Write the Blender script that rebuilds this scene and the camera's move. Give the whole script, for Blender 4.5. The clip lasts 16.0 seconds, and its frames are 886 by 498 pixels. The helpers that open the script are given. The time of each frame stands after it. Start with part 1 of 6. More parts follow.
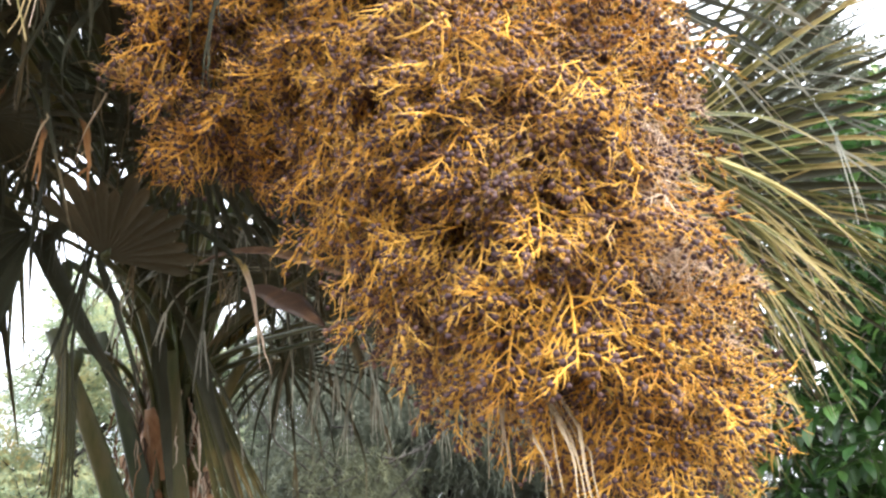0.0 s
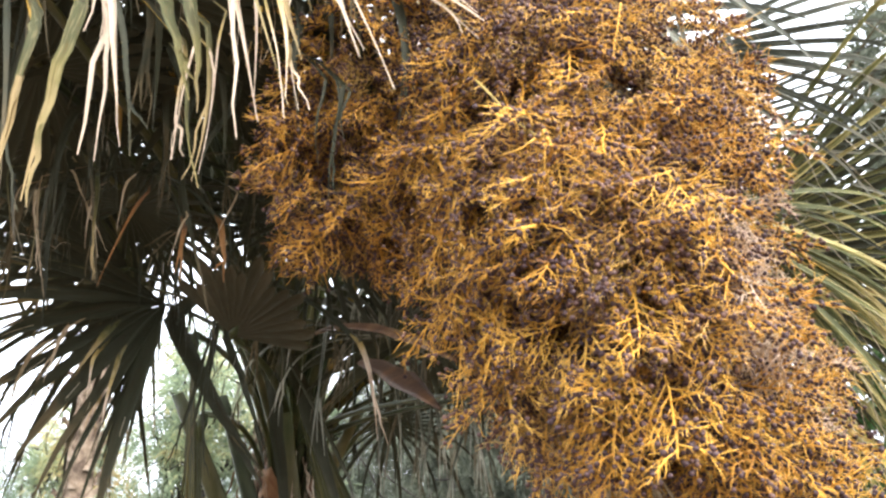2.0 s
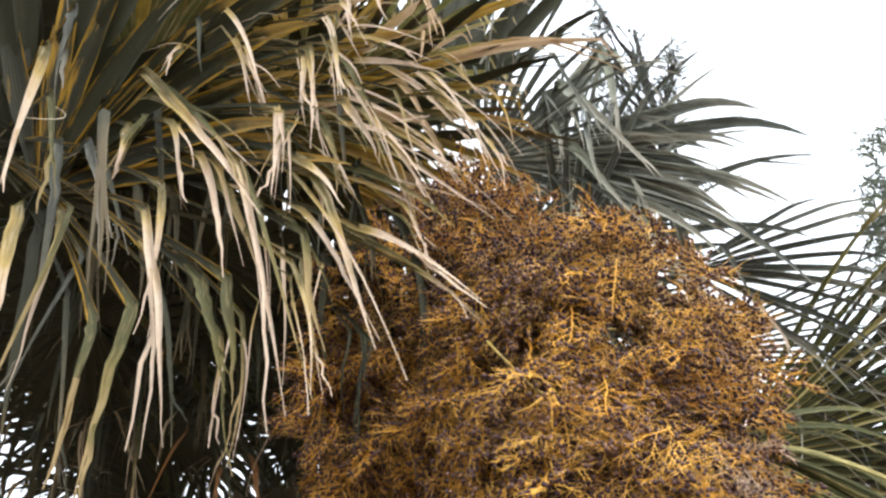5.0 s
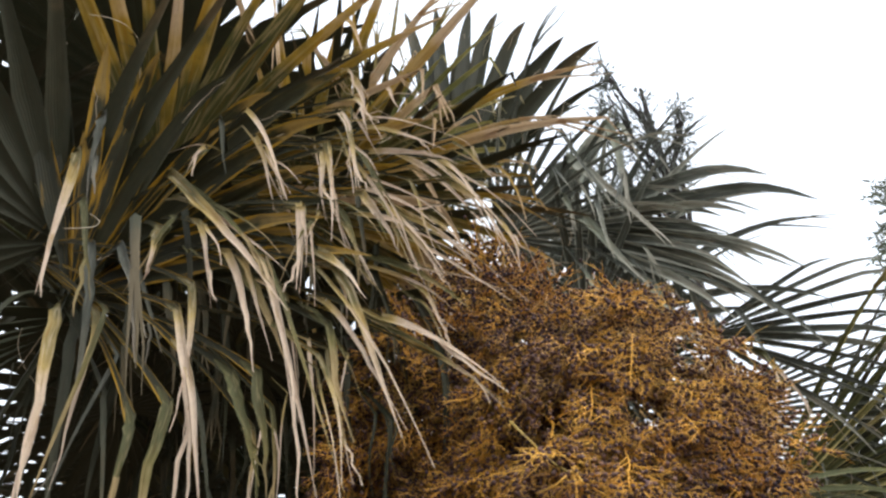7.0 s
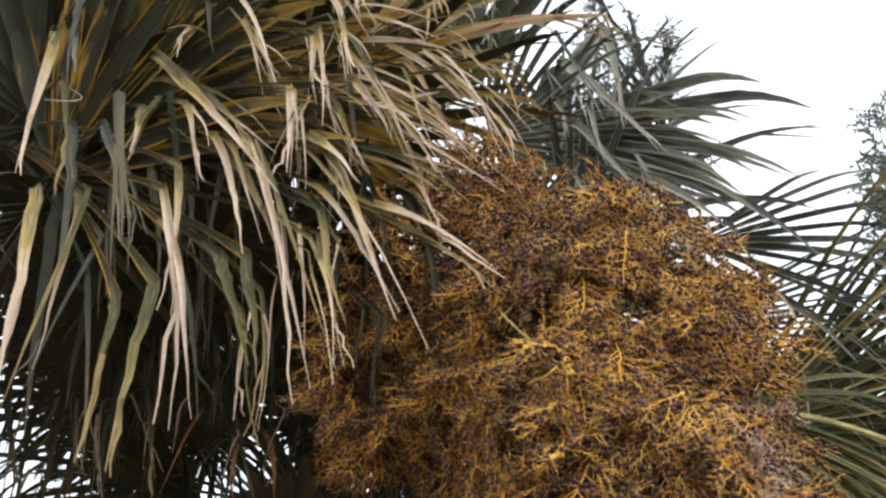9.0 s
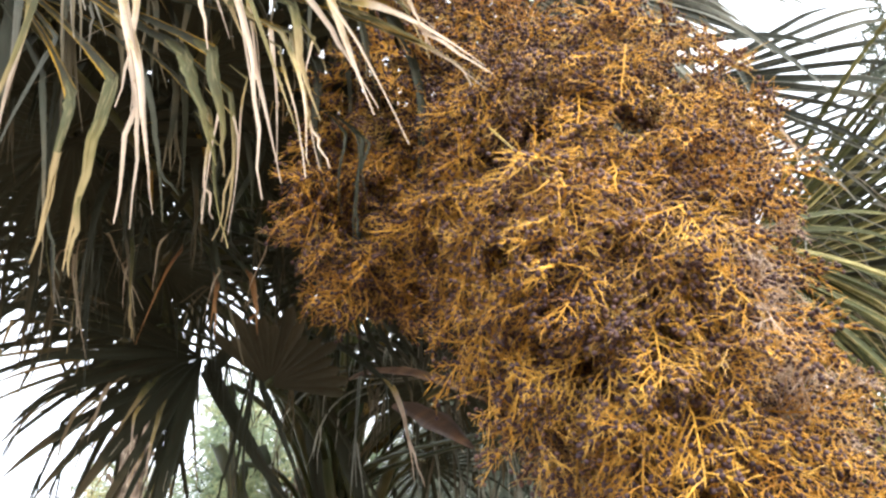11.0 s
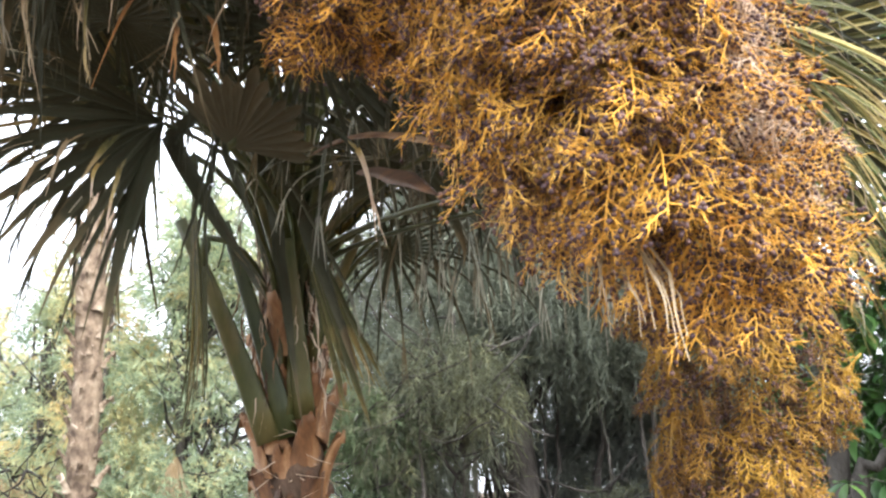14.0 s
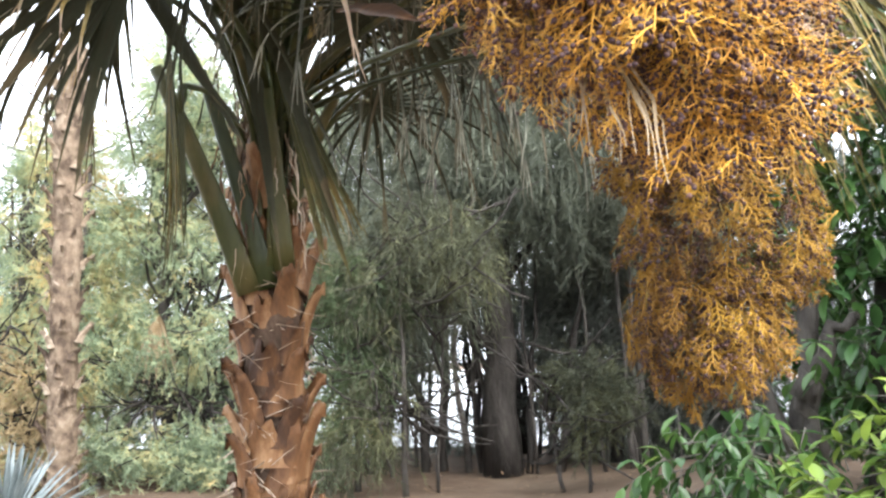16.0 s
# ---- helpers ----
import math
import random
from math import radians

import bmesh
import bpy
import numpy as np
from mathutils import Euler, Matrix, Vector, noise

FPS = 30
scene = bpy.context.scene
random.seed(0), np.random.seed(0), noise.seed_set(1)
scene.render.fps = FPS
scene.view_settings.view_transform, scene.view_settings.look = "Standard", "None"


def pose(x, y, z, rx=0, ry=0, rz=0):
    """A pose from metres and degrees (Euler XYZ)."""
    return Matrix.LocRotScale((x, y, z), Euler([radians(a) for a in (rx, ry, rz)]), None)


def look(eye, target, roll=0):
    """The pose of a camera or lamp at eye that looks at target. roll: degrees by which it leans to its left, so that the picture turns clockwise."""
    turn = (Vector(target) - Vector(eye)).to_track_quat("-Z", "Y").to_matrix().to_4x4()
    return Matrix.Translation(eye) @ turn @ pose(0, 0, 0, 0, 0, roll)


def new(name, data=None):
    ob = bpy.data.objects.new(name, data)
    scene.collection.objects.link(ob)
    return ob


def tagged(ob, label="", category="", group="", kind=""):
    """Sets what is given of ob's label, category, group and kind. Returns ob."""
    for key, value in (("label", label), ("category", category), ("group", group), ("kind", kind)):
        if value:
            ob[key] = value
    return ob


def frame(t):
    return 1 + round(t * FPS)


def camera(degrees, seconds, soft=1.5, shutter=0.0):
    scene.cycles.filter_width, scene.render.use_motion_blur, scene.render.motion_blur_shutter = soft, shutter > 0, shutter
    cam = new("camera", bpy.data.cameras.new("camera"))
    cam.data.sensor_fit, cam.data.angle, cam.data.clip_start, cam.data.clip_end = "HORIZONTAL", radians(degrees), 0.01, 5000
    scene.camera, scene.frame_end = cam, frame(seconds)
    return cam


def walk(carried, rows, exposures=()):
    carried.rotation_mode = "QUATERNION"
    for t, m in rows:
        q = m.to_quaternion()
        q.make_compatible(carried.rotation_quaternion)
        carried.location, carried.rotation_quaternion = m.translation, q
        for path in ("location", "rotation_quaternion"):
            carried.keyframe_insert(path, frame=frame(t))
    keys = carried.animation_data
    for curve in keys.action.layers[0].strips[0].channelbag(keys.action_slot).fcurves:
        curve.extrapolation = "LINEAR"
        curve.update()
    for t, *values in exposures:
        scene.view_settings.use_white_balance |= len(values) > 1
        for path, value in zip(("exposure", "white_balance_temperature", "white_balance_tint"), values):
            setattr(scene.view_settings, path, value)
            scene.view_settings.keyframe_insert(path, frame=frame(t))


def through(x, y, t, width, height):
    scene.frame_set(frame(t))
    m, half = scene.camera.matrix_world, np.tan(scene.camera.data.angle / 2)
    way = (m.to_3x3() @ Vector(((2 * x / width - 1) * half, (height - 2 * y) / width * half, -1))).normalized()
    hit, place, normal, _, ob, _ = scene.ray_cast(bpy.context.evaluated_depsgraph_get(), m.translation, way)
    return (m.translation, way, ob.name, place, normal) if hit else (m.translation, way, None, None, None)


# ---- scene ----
cam = camera(51.9, 16.0, soft=2.5)
PATH = [
    (0, (0.231, 0.156, 1.502), (0.05, 2.017, 2.213), -3.3),
    (0.5, (0.185, 0.064, 1.5), (0.044, 1.923, 2.223), -3.0),
    (1, (0.157, 0.005, 1.509), (-0.056, 1.852, 2.246), -3.2),
    (1.5, (0.185, -0.041, 1.527), (-0.156, 1.778, 2.287), -2.3),
    (2, (0.234, -0.078, 1.538), (-0.137, 1.714, 2.345), -2.2),
    (2.5, (0.246, -0.127, 1.561), (-0.168, 1.633, 2.418), -2.5),
    (3, (0.278, -0.18, 1.591), (-0.149, 1.545, 2.508), -2.4),
    (3.5, (0.308, -0.235, 1.613), (-0.121, 1.466, 2.574), -2.4),
    (4, (0.311, -0.267, 1.618), (-0.083, 1.393, 2.661), -2.8),
    (4.5, (0.329, -0.297, 1.635), (-0.048, 1.339, 2.721), -3.6),
    (5, (0.348, -0.321, 1.644), (-0.038, 1.283, 2.774), -3.5),
    (5.2, (0.343, -0.324, 1.64), (-0.039, 1.26, 2.8), -3.9),
    (7.3, (0.375, -0.427, 1.646), (-0.017, 1.091, 2.887), -5.4),
    (7.5, (0.358, -0.401, 1.649), (-0.037, 1.141, 2.859), -5.0),
    (8, (0.343, -0.39, 1.636), (-0.054, 1.183, 2.805), -4.6),
    (8.5, (0.324, -0.361, 1.618), (-0.061, 1.235, 2.76), -4.8),
    (8.7, (0.316, -0.357, 1.612), (-0.066, 1.25, 2.739), -4.7),
    (10.8, (0.284, -0.146, 1.532), (-0.146, 1.579, 2.448), -4.8),
    (11, (0.269, -0.139, 1.522), (-0.155, 1.603, 2.408), -4.5),
    (11.5, (0.252, -0.12, 1.48), (-0.17, 1.646, 2.317), -4.0),
    (12, (0.246, -0.1, 1.448), (-0.171, 1.696, 2.222), -3.6),
    (12.5, (0.236, -0.085, 1.427), (-0.178, 1.739, 2.134), -3.2),
    (13, (0.238, -0.062, 1.396), (-0.181, 1.786, 2.036), -2.7),
    (13.5, (0.226, -0.039, 1.377), (-0.181, 1.831, 1.959), -2.4),
    (14, (0.229, -0.025, 1.357), (-0.178, 1.863, 1.875), -2.3),
    (14.5, (0.225, -0.014, 1.327), (-0.202, 1.888, 1.772), -2.0),
    (15, (0.224, -0.007, 1.305), (-0.177, 1.915, 1.684), -1.8),
    (15.5, (0.224, 0.009, 1.285), (-0.173, 1.943, 1.602), -1.9),
    (16, (0.224, 0.022, 1.252), (-0.165, 1.968, 1.501), -1.5),
]
EXPOSURES = [(0, 1.42), (2, 1.4), (3.5, 1.06), (5, 0.58), (7.5, -0.06), (8.5, 0.0), (11, 1.06), (12.5, 1.42), (14, 1.56), (16, 1.52)]
walk(cam, [(t, look(eye, target, roll)) for t, eye, target, roll in PATH], EXPOSURES)

# ---- light ----
world = bpy.data.worlds.new("overcast_sky")
scene.world = world
world.use_nodes = True
wt = world.node_tree
wt.nodes.clear()
w_out = wt.nodes.new("ShaderNodeOutputWorld")
w_sky = wt.nodes.new("ShaderNodeTexSky")
w_sky.sky_type, w_sky.sun_disc = "NISHITA", False
w_sky.sun_elevation, w_sky.sun_rotation = radians(42), radians(128)
w_sky.dust_density, w_sky.air_density = 6.0, 1.0
w_blue = wt.nodes.new("ShaderNodeBackground")
w_blue.inputs["Strength"].default_value = 0.12
w_white = wt.nodes.new("ShaderNodeBackground")
w_white.inputs["Color"].default_value = (0.905, 0.97, 1.07, 1)
w_white.inputs["Strength"].default_value = 1.68
w_mix = wt.nodes.new("ShaderNodeMixShader")
w_mix.inputs["Fac"].default_value = 0.85
wt.links.new(w_sky.outputs["Color"], w_blue.inputs["Color"])
wt.links.new(w_blue.outputs[0], w_mix.inputs[1])
wt.links.new(w_white.outputs[0], w_mix.inputs[2])
wt.links.new(w_mix.outputs[0], w_out.inputs["Surface"])

sun = new("sun", bpy.data.lights.new("sun", "SUN"))
sun.data.energy, sun.data.angle, sun.data.color = 2.8, radians(55), (1.0, 0.985, 0.97)
sun.matrix_world = look((4.6, -3.6, 5.2), (0, 0, 0))


# ---- materials ----
def shader(name, rough=0.6, spec=0.4):
    m = bpy.data.materials.new(name)
    m.use_nodes = True
    b = m.node_tree.nodes["Principled BSDF"]
    b.inputs["Roughness"].default_value = rough
    b.inputs["Specular IOR Level"].default_value = spec
    return m, m.node_tree, b


def node(t, kind, links=(), **values):
    n = t.nodes.new(kind)
    for key, value in values.items():
        n.inputs[key.replace("_", " ")].default_value = value
    for key, socket in links:
        t.links.new(socket, n.inputs[key])
    return n


def ramp(t, socket, stops):
    n = t.nodes.new("ShaderNodeValToRGB")
    e = n.color_ramp.elements
    while len(e) < len(stops):
        e.new(0.5)
    for el, (p, c) in zip(e, stops):
        el.position, el.color = p, (*c, 1)
    t.links.new(socket, n.inputs["Fac"])
    return n.outputs["Color"]


def mixed(t, fac, a, b):
    n = t.nodes.new("ShaderNodeMix")
    n.data_type = "RGBA"
    for s, v in ((n.inputs["Factor"], fac), (n.inputs["A"], a), (n.inputs["B"], b)):
        if isinstance(v, (float, int)):
            s.default_value = v
        elif isinstance(v, tuple):
            s.default_value = (*v, 1)
        else:
            t.links.new(v, s)
    return n.outputs["Result"]


def sums(t, op, a, b):
    n = t.nodes.new("ShaderNodeMath")
    n.operation = op
    for s, v in zip(n.inputs, (a, b)):
        if isinstance(v, (float, int)):
            s.default_value = v
        else:
            t.links.new(v, s)
    return n.outputs[0]


def see_through(t, b, colour, amount):
    """Thin leaf: some of the light passes through."""
    tr = t.nodes.new("ShaderNodeBsdfTranslucent")
    t.links.new(colour, tr.inputs["Color"])
    mx = t.nodes.new("ShaderNodeMixShader")
    mx.inputs["Fac"].default_value = amount
    t.links.new(b.outputs[0], mx.inputs[1])
    t.links.new(tr.outputs[0], mx.inputs[2])
    t.links.new(mx.outputs[0], t.nodes["Material Output"].inputs["Surface"])


def bumped(t, b, socket, strength, distance=0.004):
    n = node(t, "ShaderNodeBump", [("Height", socket)], Strength=strength, Distance=distance)
    t.links.new(n.outputs[0], b.inputs["Normal"])


def blade_material(name, green, mid, dry, start, soft, rough=0.5, through=0.2, edge=None, faded=0.5):
    """A palm blade: green near the hub, drying to tan at the tip; ribs along its length."""
    m, t, b = shader(name, rough, 0.2)
    uv = t.nodes.new("ShaderNodeUVMap")
    sep = node(t, "ShaderNodeSeparateXYZ", [("Vector", uv.outputs[0])])
    oi = t.nodes.new("ShaderNodeObjectInfo")
    geo = t.nodes.new("ShaderNodeNewGeometry")
    big = node(t, "ShaderNodeTexNoise", [("Vector", geo.outputs["Position"])], Scale=7.0, Detail=3.0)
    fine = node(t, "ShaderNodeTexNoise", [("Vector", geo.outputs["Position"])], Scale=60.0, Detail=2.0)
    along = sums(t, "ADD", sep.outputs["X"], sums(t, "MULTIPLY", sums(t, "SUBTRACT", big.outputs["Fac"], 0.5), 0.7))
    along = sums(t, "ADD", along, sums(t, "MULTIPLY", sums(t, "SUBTRACT", oi.outputs["Random"], 0.5), 0.55))
    col = ramp(t, along, [(start, green), (start + soft * 0.5, mid), (min(0.999, start + soft), dry)])
    col = mixed(t, sums(t, "MULTIPLY", fine.outputs["Fac"], 0.35), col, (0.09, 0.06, 0.03))
    # streaks that run along the blade, paler or browner from blade to blade
    lane = t.nodes.new("ShaderNodeCombineXYZ")
    t.links.new(sums(t, "MULTIPLY", sep.outputs["X"], 3.4), lane.inputs["X"])
    t.links.new(sums(t, "MULTIPLY", sep.outputs["Y"], 2.6), lane.inputs["Y"])
    t.links.new(sums(t, "MULTIPLY", oi.outputs["Random"], 61.0), lane.inputs["Z"])
    streak = node(t, "ShaderNodeTexNoise", [("Vector", lane.outputs[0])], Scale=2.2, Detail=3.0)
    pale = ramp(t, streak.outputs["Fac"], [(0.5, (0, 0, 0)), (0.72, (faded, faded, faded))])
    brown = ramp(t, streak.outputs["Fac"], [(0.26, (0.75, 0.75, 0.75)), (0.46, (0, 0, 0))])
    col = mixed(t, pale, col, tuple(min(0.86, 0.55 * x + 0.45 * y + 0.03) for x, y in zip(dry, mid)))
    col = mixed(t, brown, col, (0.55 * mid[0] + 0.012, 0.42 * mid[1] + 0.006, 0.35 * mid[2] + 0.003))
    if edge:
        # rim colour: dried margins, on some blades also edge light painted in
        off = t.nodes.new("ShaderNodeMath")
        off.operation = "ABSOLUTE"
        t.links.new(sums(t, "SUBTRACT", sep.outputs["Y"], 0.5), off.inputs[0])
        rim = sums(t, "ADD", sums(t, "MULTIPLY", off.outputs[0], 1.3), sums(t, "MULTIPLY", sums(t, "SUBTRACT", streak.outputs["Fac"], 0.5), 1.6))
        rim = sums(t, "ADD", rim, sums(t, "MULTIPLY", sums(t, "SUBTRACT", oi.outputs["Random"], 0.5), 0.5))
        col = mixed(t, ramp(t, rim, [(0.55, (0, 0, 0)), (0.82, (0.85, 0.85, 0.85))]), col, edge)
    rib = t.nodes.new("ShaderNodeTexWave")
    rib.wave_type, rib.bands_direction = "BANDS", "Y"
    rib.inputs["Scale"].default_value = 3.2
    rib.inputs["Distortion"].default_value = 0.6
    t.links.new(uv.outputs[0], rib.inputs["Vector"])
    col = mixed(t, sums(t, "MULTIPLY", rib.outputs["Fac"], 0.14), col, (0.05, 0.045, 0.02))
    t.links.new(col, b.inputs["Base Color"])
    bumped(t, b, rib.outputs["Fac"], 0.35, 0.003)
    see_through(t, b, col, through)
    return m


def plain_material(name, a, b_col, c, scale, rough, bump=0.3, spec=0.3, stretch=(1, 1, 1), dist=0.01):
    """A rough natural surface: three tones at two scales, varied from object to object."""
    m, t, b = shader(name, rough, spec)
    co = t.nodes.new("ShaderNodeTexCoord")
    mp = node(t, "ShaderNodeMapping", [("Vector", co.outputs["Object"])])
    mp.inputs["Scale"].default_value = stretch
    oi = t.nodes.new("ShaderNodeObjectInfo")
    big = node(t, "ShaderNodeTexNoise", [("Vector", mp.outputs[0])], Scale=scale, Detail=4.0, Roughness=0.6)
    fine = node(t, "ShaderNodeTexNoise", [("Vector", mp.outputs[0])], Scale=scale * 9, Detail=3.0)
    f = sums(t, "ADD", big.outputs["Fac"], sums(t, "MULTIPLY", sums(t, "SUBTRACT", oi.outputs["Random"], 0.5), 0.3))
    col = ramp(t, f, [(0.3, a), (0.5, b_col), (0.72, c)])
    col = mixed(t, sums(t, "MULTIPLY", fine.outputs["Fac"], 0.4), col, tuple(x * 0.45 for x in a))
    t.links.new(col, b.inputs["Base Color"])
    bumped(t, b, sums(t, "ADD", big.outputs["Fac"], fine.outputs["Fac"]), bump, dist)
    return m


def island_material(name, stops, rough, through=0.0, spec=0.3, obj=0.5, patch=1.0, grain=0.0):
    """Many small pieces in one mesh: each piece has a tone of its own."""
    m, t, b = shader(name, rough, spec)
    geo = t.nodes.new("ShaderNodeNewGeometry")
    oi = t.nodes.new("ShaderNodeObjectInfo")
    big = node(t, "ShaderNodeTexNoise", [("Vector", geo.outputs["Position"])], Scale=2.2, Detail=2.0)
    fine = node(t, "ShaderNodeTexNoise", [("Vector", geo.outputs["Position"])], Scale=38.0, Detail=2.0)
    f = sums(t, "MULTIPLY", geo.outputs["Random Per Island"], 0.45 - 0.45 * grain)
    f = sums(t, "ADD", f, sums(t, "MULTIPLY", fine.outputs["Fac"], 0.5 * grain))
    f = sums(t, "ADD", f, sums(t, "MULTIPLY", oi.outputs["Random"], obj * 0.5))
    f = sums(t, "ADD", f, sums(t, "MULTIPLY", sums(t, "SUBTRACT", big.outputs["Fac"], 0.35 if patch == 1.0 else 0.42), patch))
    col = ramp(t, f, stops)
    t.links.new(col, b.inputs["Base Color"])
    if through:
        see_through(t, b, col, through)
    return m


# green darkened below its own tone: the crown's shade is in the colour
BLADE_GREEN_SHADED = blade_material("blade_green_shaded", (0.021, 0.031, 0.018), (0.042, 0.048, 0.028), (0.12, 0.095, 0.05), 0.68, 0.4, 0.5, 0.08, faded=0.1)
BLADE_GOLD = blade_material("blade_golden", (0.07, 0.08, 0.022), (0.5, 0.31, 0.035), (0.74, 0.54, 0.34), 0.36, 0.46, 0.38, 0.32)
BLADE_TIPPED = blade_material("blade_green_tan_tip", (0.036, 0.05, 0.022), (0.15, 0.12, 0.04), (0.4, 0.27, 0.12), 0.6, 0.3)
# dark as a shaded underside; the pale rim is painted sky glint
BLADE_GREY = blade_material("blade_grey_green", (0.06, 0.077, 0.066), (0.15, 0.172, 0.145), (0.48, 0.47, 0.38), 0.55, 0.45, 0.28, 0.22, (0.48, 0.5, 0.41))
# paler grey-green for folds that catch the sky: light put into the colour
BLADE_LIT_FOLD = blade_material("blade_lit_fold", (0.26, 0.3, 0.22), (0.42, 0.45, 0.36), (0.6, 0.58, 0.48), 0.35, 0.5, 0.4, 0.25)
BLADE_YELLOW = blade_material("blade_yellow_green", (0.16, 0.175, 0.05), (0.38, 0.34, 0.1), (0.6, 0.48, 0.24), 0.45, 0.45, 0.4, 0.3)
BLADE_STRIPED = blade_material("blade_striped", (0.06, 0.08, 0.028), (0.17, 0.175, 0.055), (0.56, 0.45, 0.2), 0.55, 0.4, 0.42, 0.22, (0.68, 0.58, 0.24), faded=0.25)
# grey-brown of the pleated leaf, darkened to stand for the shade on it
BLADE_PLEAT_SHADED = blade_material("blade_pleat_shaded", (0.045, 0.047, 0.03), (0.06, 0.06, 0.038), (0.1, 0.092, 0.058), 0.5, 0.5, 0.6, 0.08, None, 0.2)
BLADE_OLD = blade_material("blade_old", (0.075, 0.076, 0.054), (0.11, 0.106, 0.074), (0.19, 0.165, 0.115), 0.35, 0.5, 0.6, 0.1)
BLADE_DEAD = blade_material("blade_dead", (0.3, 0.22, 0.12), (0.42, 0.32, 0.2), (0.55, 0.44, 0.3), 0.2, 0.6, 0.65, 0.12)
BLADE_PALE = blade_material("blade_bleached", (0.13, 0.12, 0.04), (0.58, 0.43, 0.15), (0.88, 0.71, 0.55), 0.1, 0.42, 0.4, 0.28)
# canopy shade is in the green; the orange rim is drying plus edge light
BLADE_STIFF = blade_material("blade_stiff", (0.022, 0.031, 0.017), (0.042, 0.048, 0.021), (0.42, 0.28, 0.08), 0.7, 0.32, 0.45, 0.3, (0.46, 0.26, 0.02), faded=0.08)
BLADE_LIMP = blade_material("blade_limp", (0.062, 0.077, 0.064), (0.13, 0.137, 0.108), (0.3, 0.27, 0.21), 0.4, 0.5, 0.45, 0.15)
BLADE_MOSS = blade_material("blade_moss", (0.032, 0.042, 0.011), (0.06, 0.065, 0.016), (0.22, 0.16, 0.05), 0.58, 0.42, 0.45, 0.1, (0.13, 0.11, 0.026), faded=0.1)
BLADE_RUST = blade_material("blade_rust", (0.1, 0.045, 0.018), (0.26, 0.12, 0.035), (0.42, 0.22, 0.09), 0.2, 0.6, 0.6, 0.15)
BLADE_OLIVE = blade_material("blade_olive", (0.06, 0.07, 0.022), (0.17, 0.15, 0.045), (0.42, 0.31, 0.15), 0.4, 0.45, 0.5, 0.12)
PETIOLE = plain_material("petiole", (0.022, 0.034, 0.011), (0.055, 0.065, 0.018), (0.13, 0.105, 0.04), 5, 0.4, 0.3, 0.4, (1, 1, 0.25))
FIBRE = plain_material("fibre", (0.35, 0.28, 0.18), (0.48, 0.4, 0.28), (0.6, 0.54, 0.42), 8, 0.8)
BRACT = plain_material("bract", (0.07, 0.038, 0.022), (0.16, 0.08, 0.038), (0.32, 0.2, 0.11), 5, 0.6, 0.3)
BOOT = plain_material("boot", (0.06, 0.03, 0.017), (0.19, 0.09, 0.038), (0.4, 0.235, 0.12), 7, 0.6, 0.5, 0.25, (1, 1, 0.4))
BOOT_EDGE = plain_material("boot_edge", (0.3, 0.22, 0.16), (0.45, 0.35, 0.26), (0.6, 0.5, 0.4), 9, 0.75)
TRUNK_FIBRE = plain_material("trunk_fibre", (0.05, 0.033, 0.023), (0.11, 0.072, 0.05), (0.22, 0.16, 0.12), 7, 0.85, 0.8, 0.15, (1, 1, 0.5), 0.02)
TRUNK_PALE = plain_material("trunk_pale", (0.11, 0.078, 0.058), (0.32, 0.24, 0.17), (0.52, 0.43, 0.33), 9, 0.85, 1.0, 0.15, (1, 1, 0.8), 0.03)
BARK = plain_material("bark", (0.035, 0.031, 0.028), (0.068, 0.061, 0.055), (0.13, 0.118, 0.105), 6, 0.9, 0.9, 0.15, (1, 1, 0.3), 0.02)
BARK_GREY = plain_material("bark_grey", (0.07, 0.062, 0.055), (0.13, 0.118, 0.105), (0.22, 0.2, 0.18), 6, 0.9, 0.6)
STALK = plain_material("fruit_stalk", (0.17, 0.11, 0.025), (0.36, 0.25, 0.055), (0.56, 0.45, 0.17), 26, 0.5, 0.2)
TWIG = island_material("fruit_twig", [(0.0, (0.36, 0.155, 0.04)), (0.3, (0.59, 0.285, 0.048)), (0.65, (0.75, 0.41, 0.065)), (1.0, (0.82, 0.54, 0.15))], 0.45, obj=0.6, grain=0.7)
# bare twigs of the far bunch, their shade mixed into the colour
TWIG_FAR = island_material("fruit_twig_bare_shaded", [(0.0, (0.1, 0.05, 0.015)), (0.4, (0.26, 0.135, 0.02)), (0.8, (0.46, 0.27, 0.035)), (1.0, (0.66, 0.46, 0.15))], 0.5, grain=0.7)
# ripe twigs; the shade inside the bunch is put into their darker colour
TWIG_DARK = island_material("fruit_twig_ripe_shaded", [(0.0, (0.2, 0.1, 0.07)), (0.3, (0.43, 0.205, 0.08)), (0.55, (0.51, 0.33, 0.085)), (0.8, (0.71, 0.39, 0.09)), (1.0, (0.77, 0.53, 0.2))], 0.5, obj=0.8, grain=0.7)
TWIG_DRY = island_material("fruit_twig_withered", [(0.0, (0.3, 0.18, 0.12)), (0.4, (0.54, 0.38, 0.26)), (0.8, (0.66, 0.52, 0.38)), (1.0, (0.72, 0.62, 0.5))], 0.6, obj=0.8, grain=0.7)
# inner twigs of the far bunch: near-dark colour for its shaded gaps
TWIG_FAR_SHADED = island_material("fruit_twig_far_shaded", [(0.0, (0.05, 0.028, 0.014)), (0.5, (0.14, 0.075, 0.022)), (1.0, (0.28, 0.16, 0.035))], 0.6, grain=0.7)
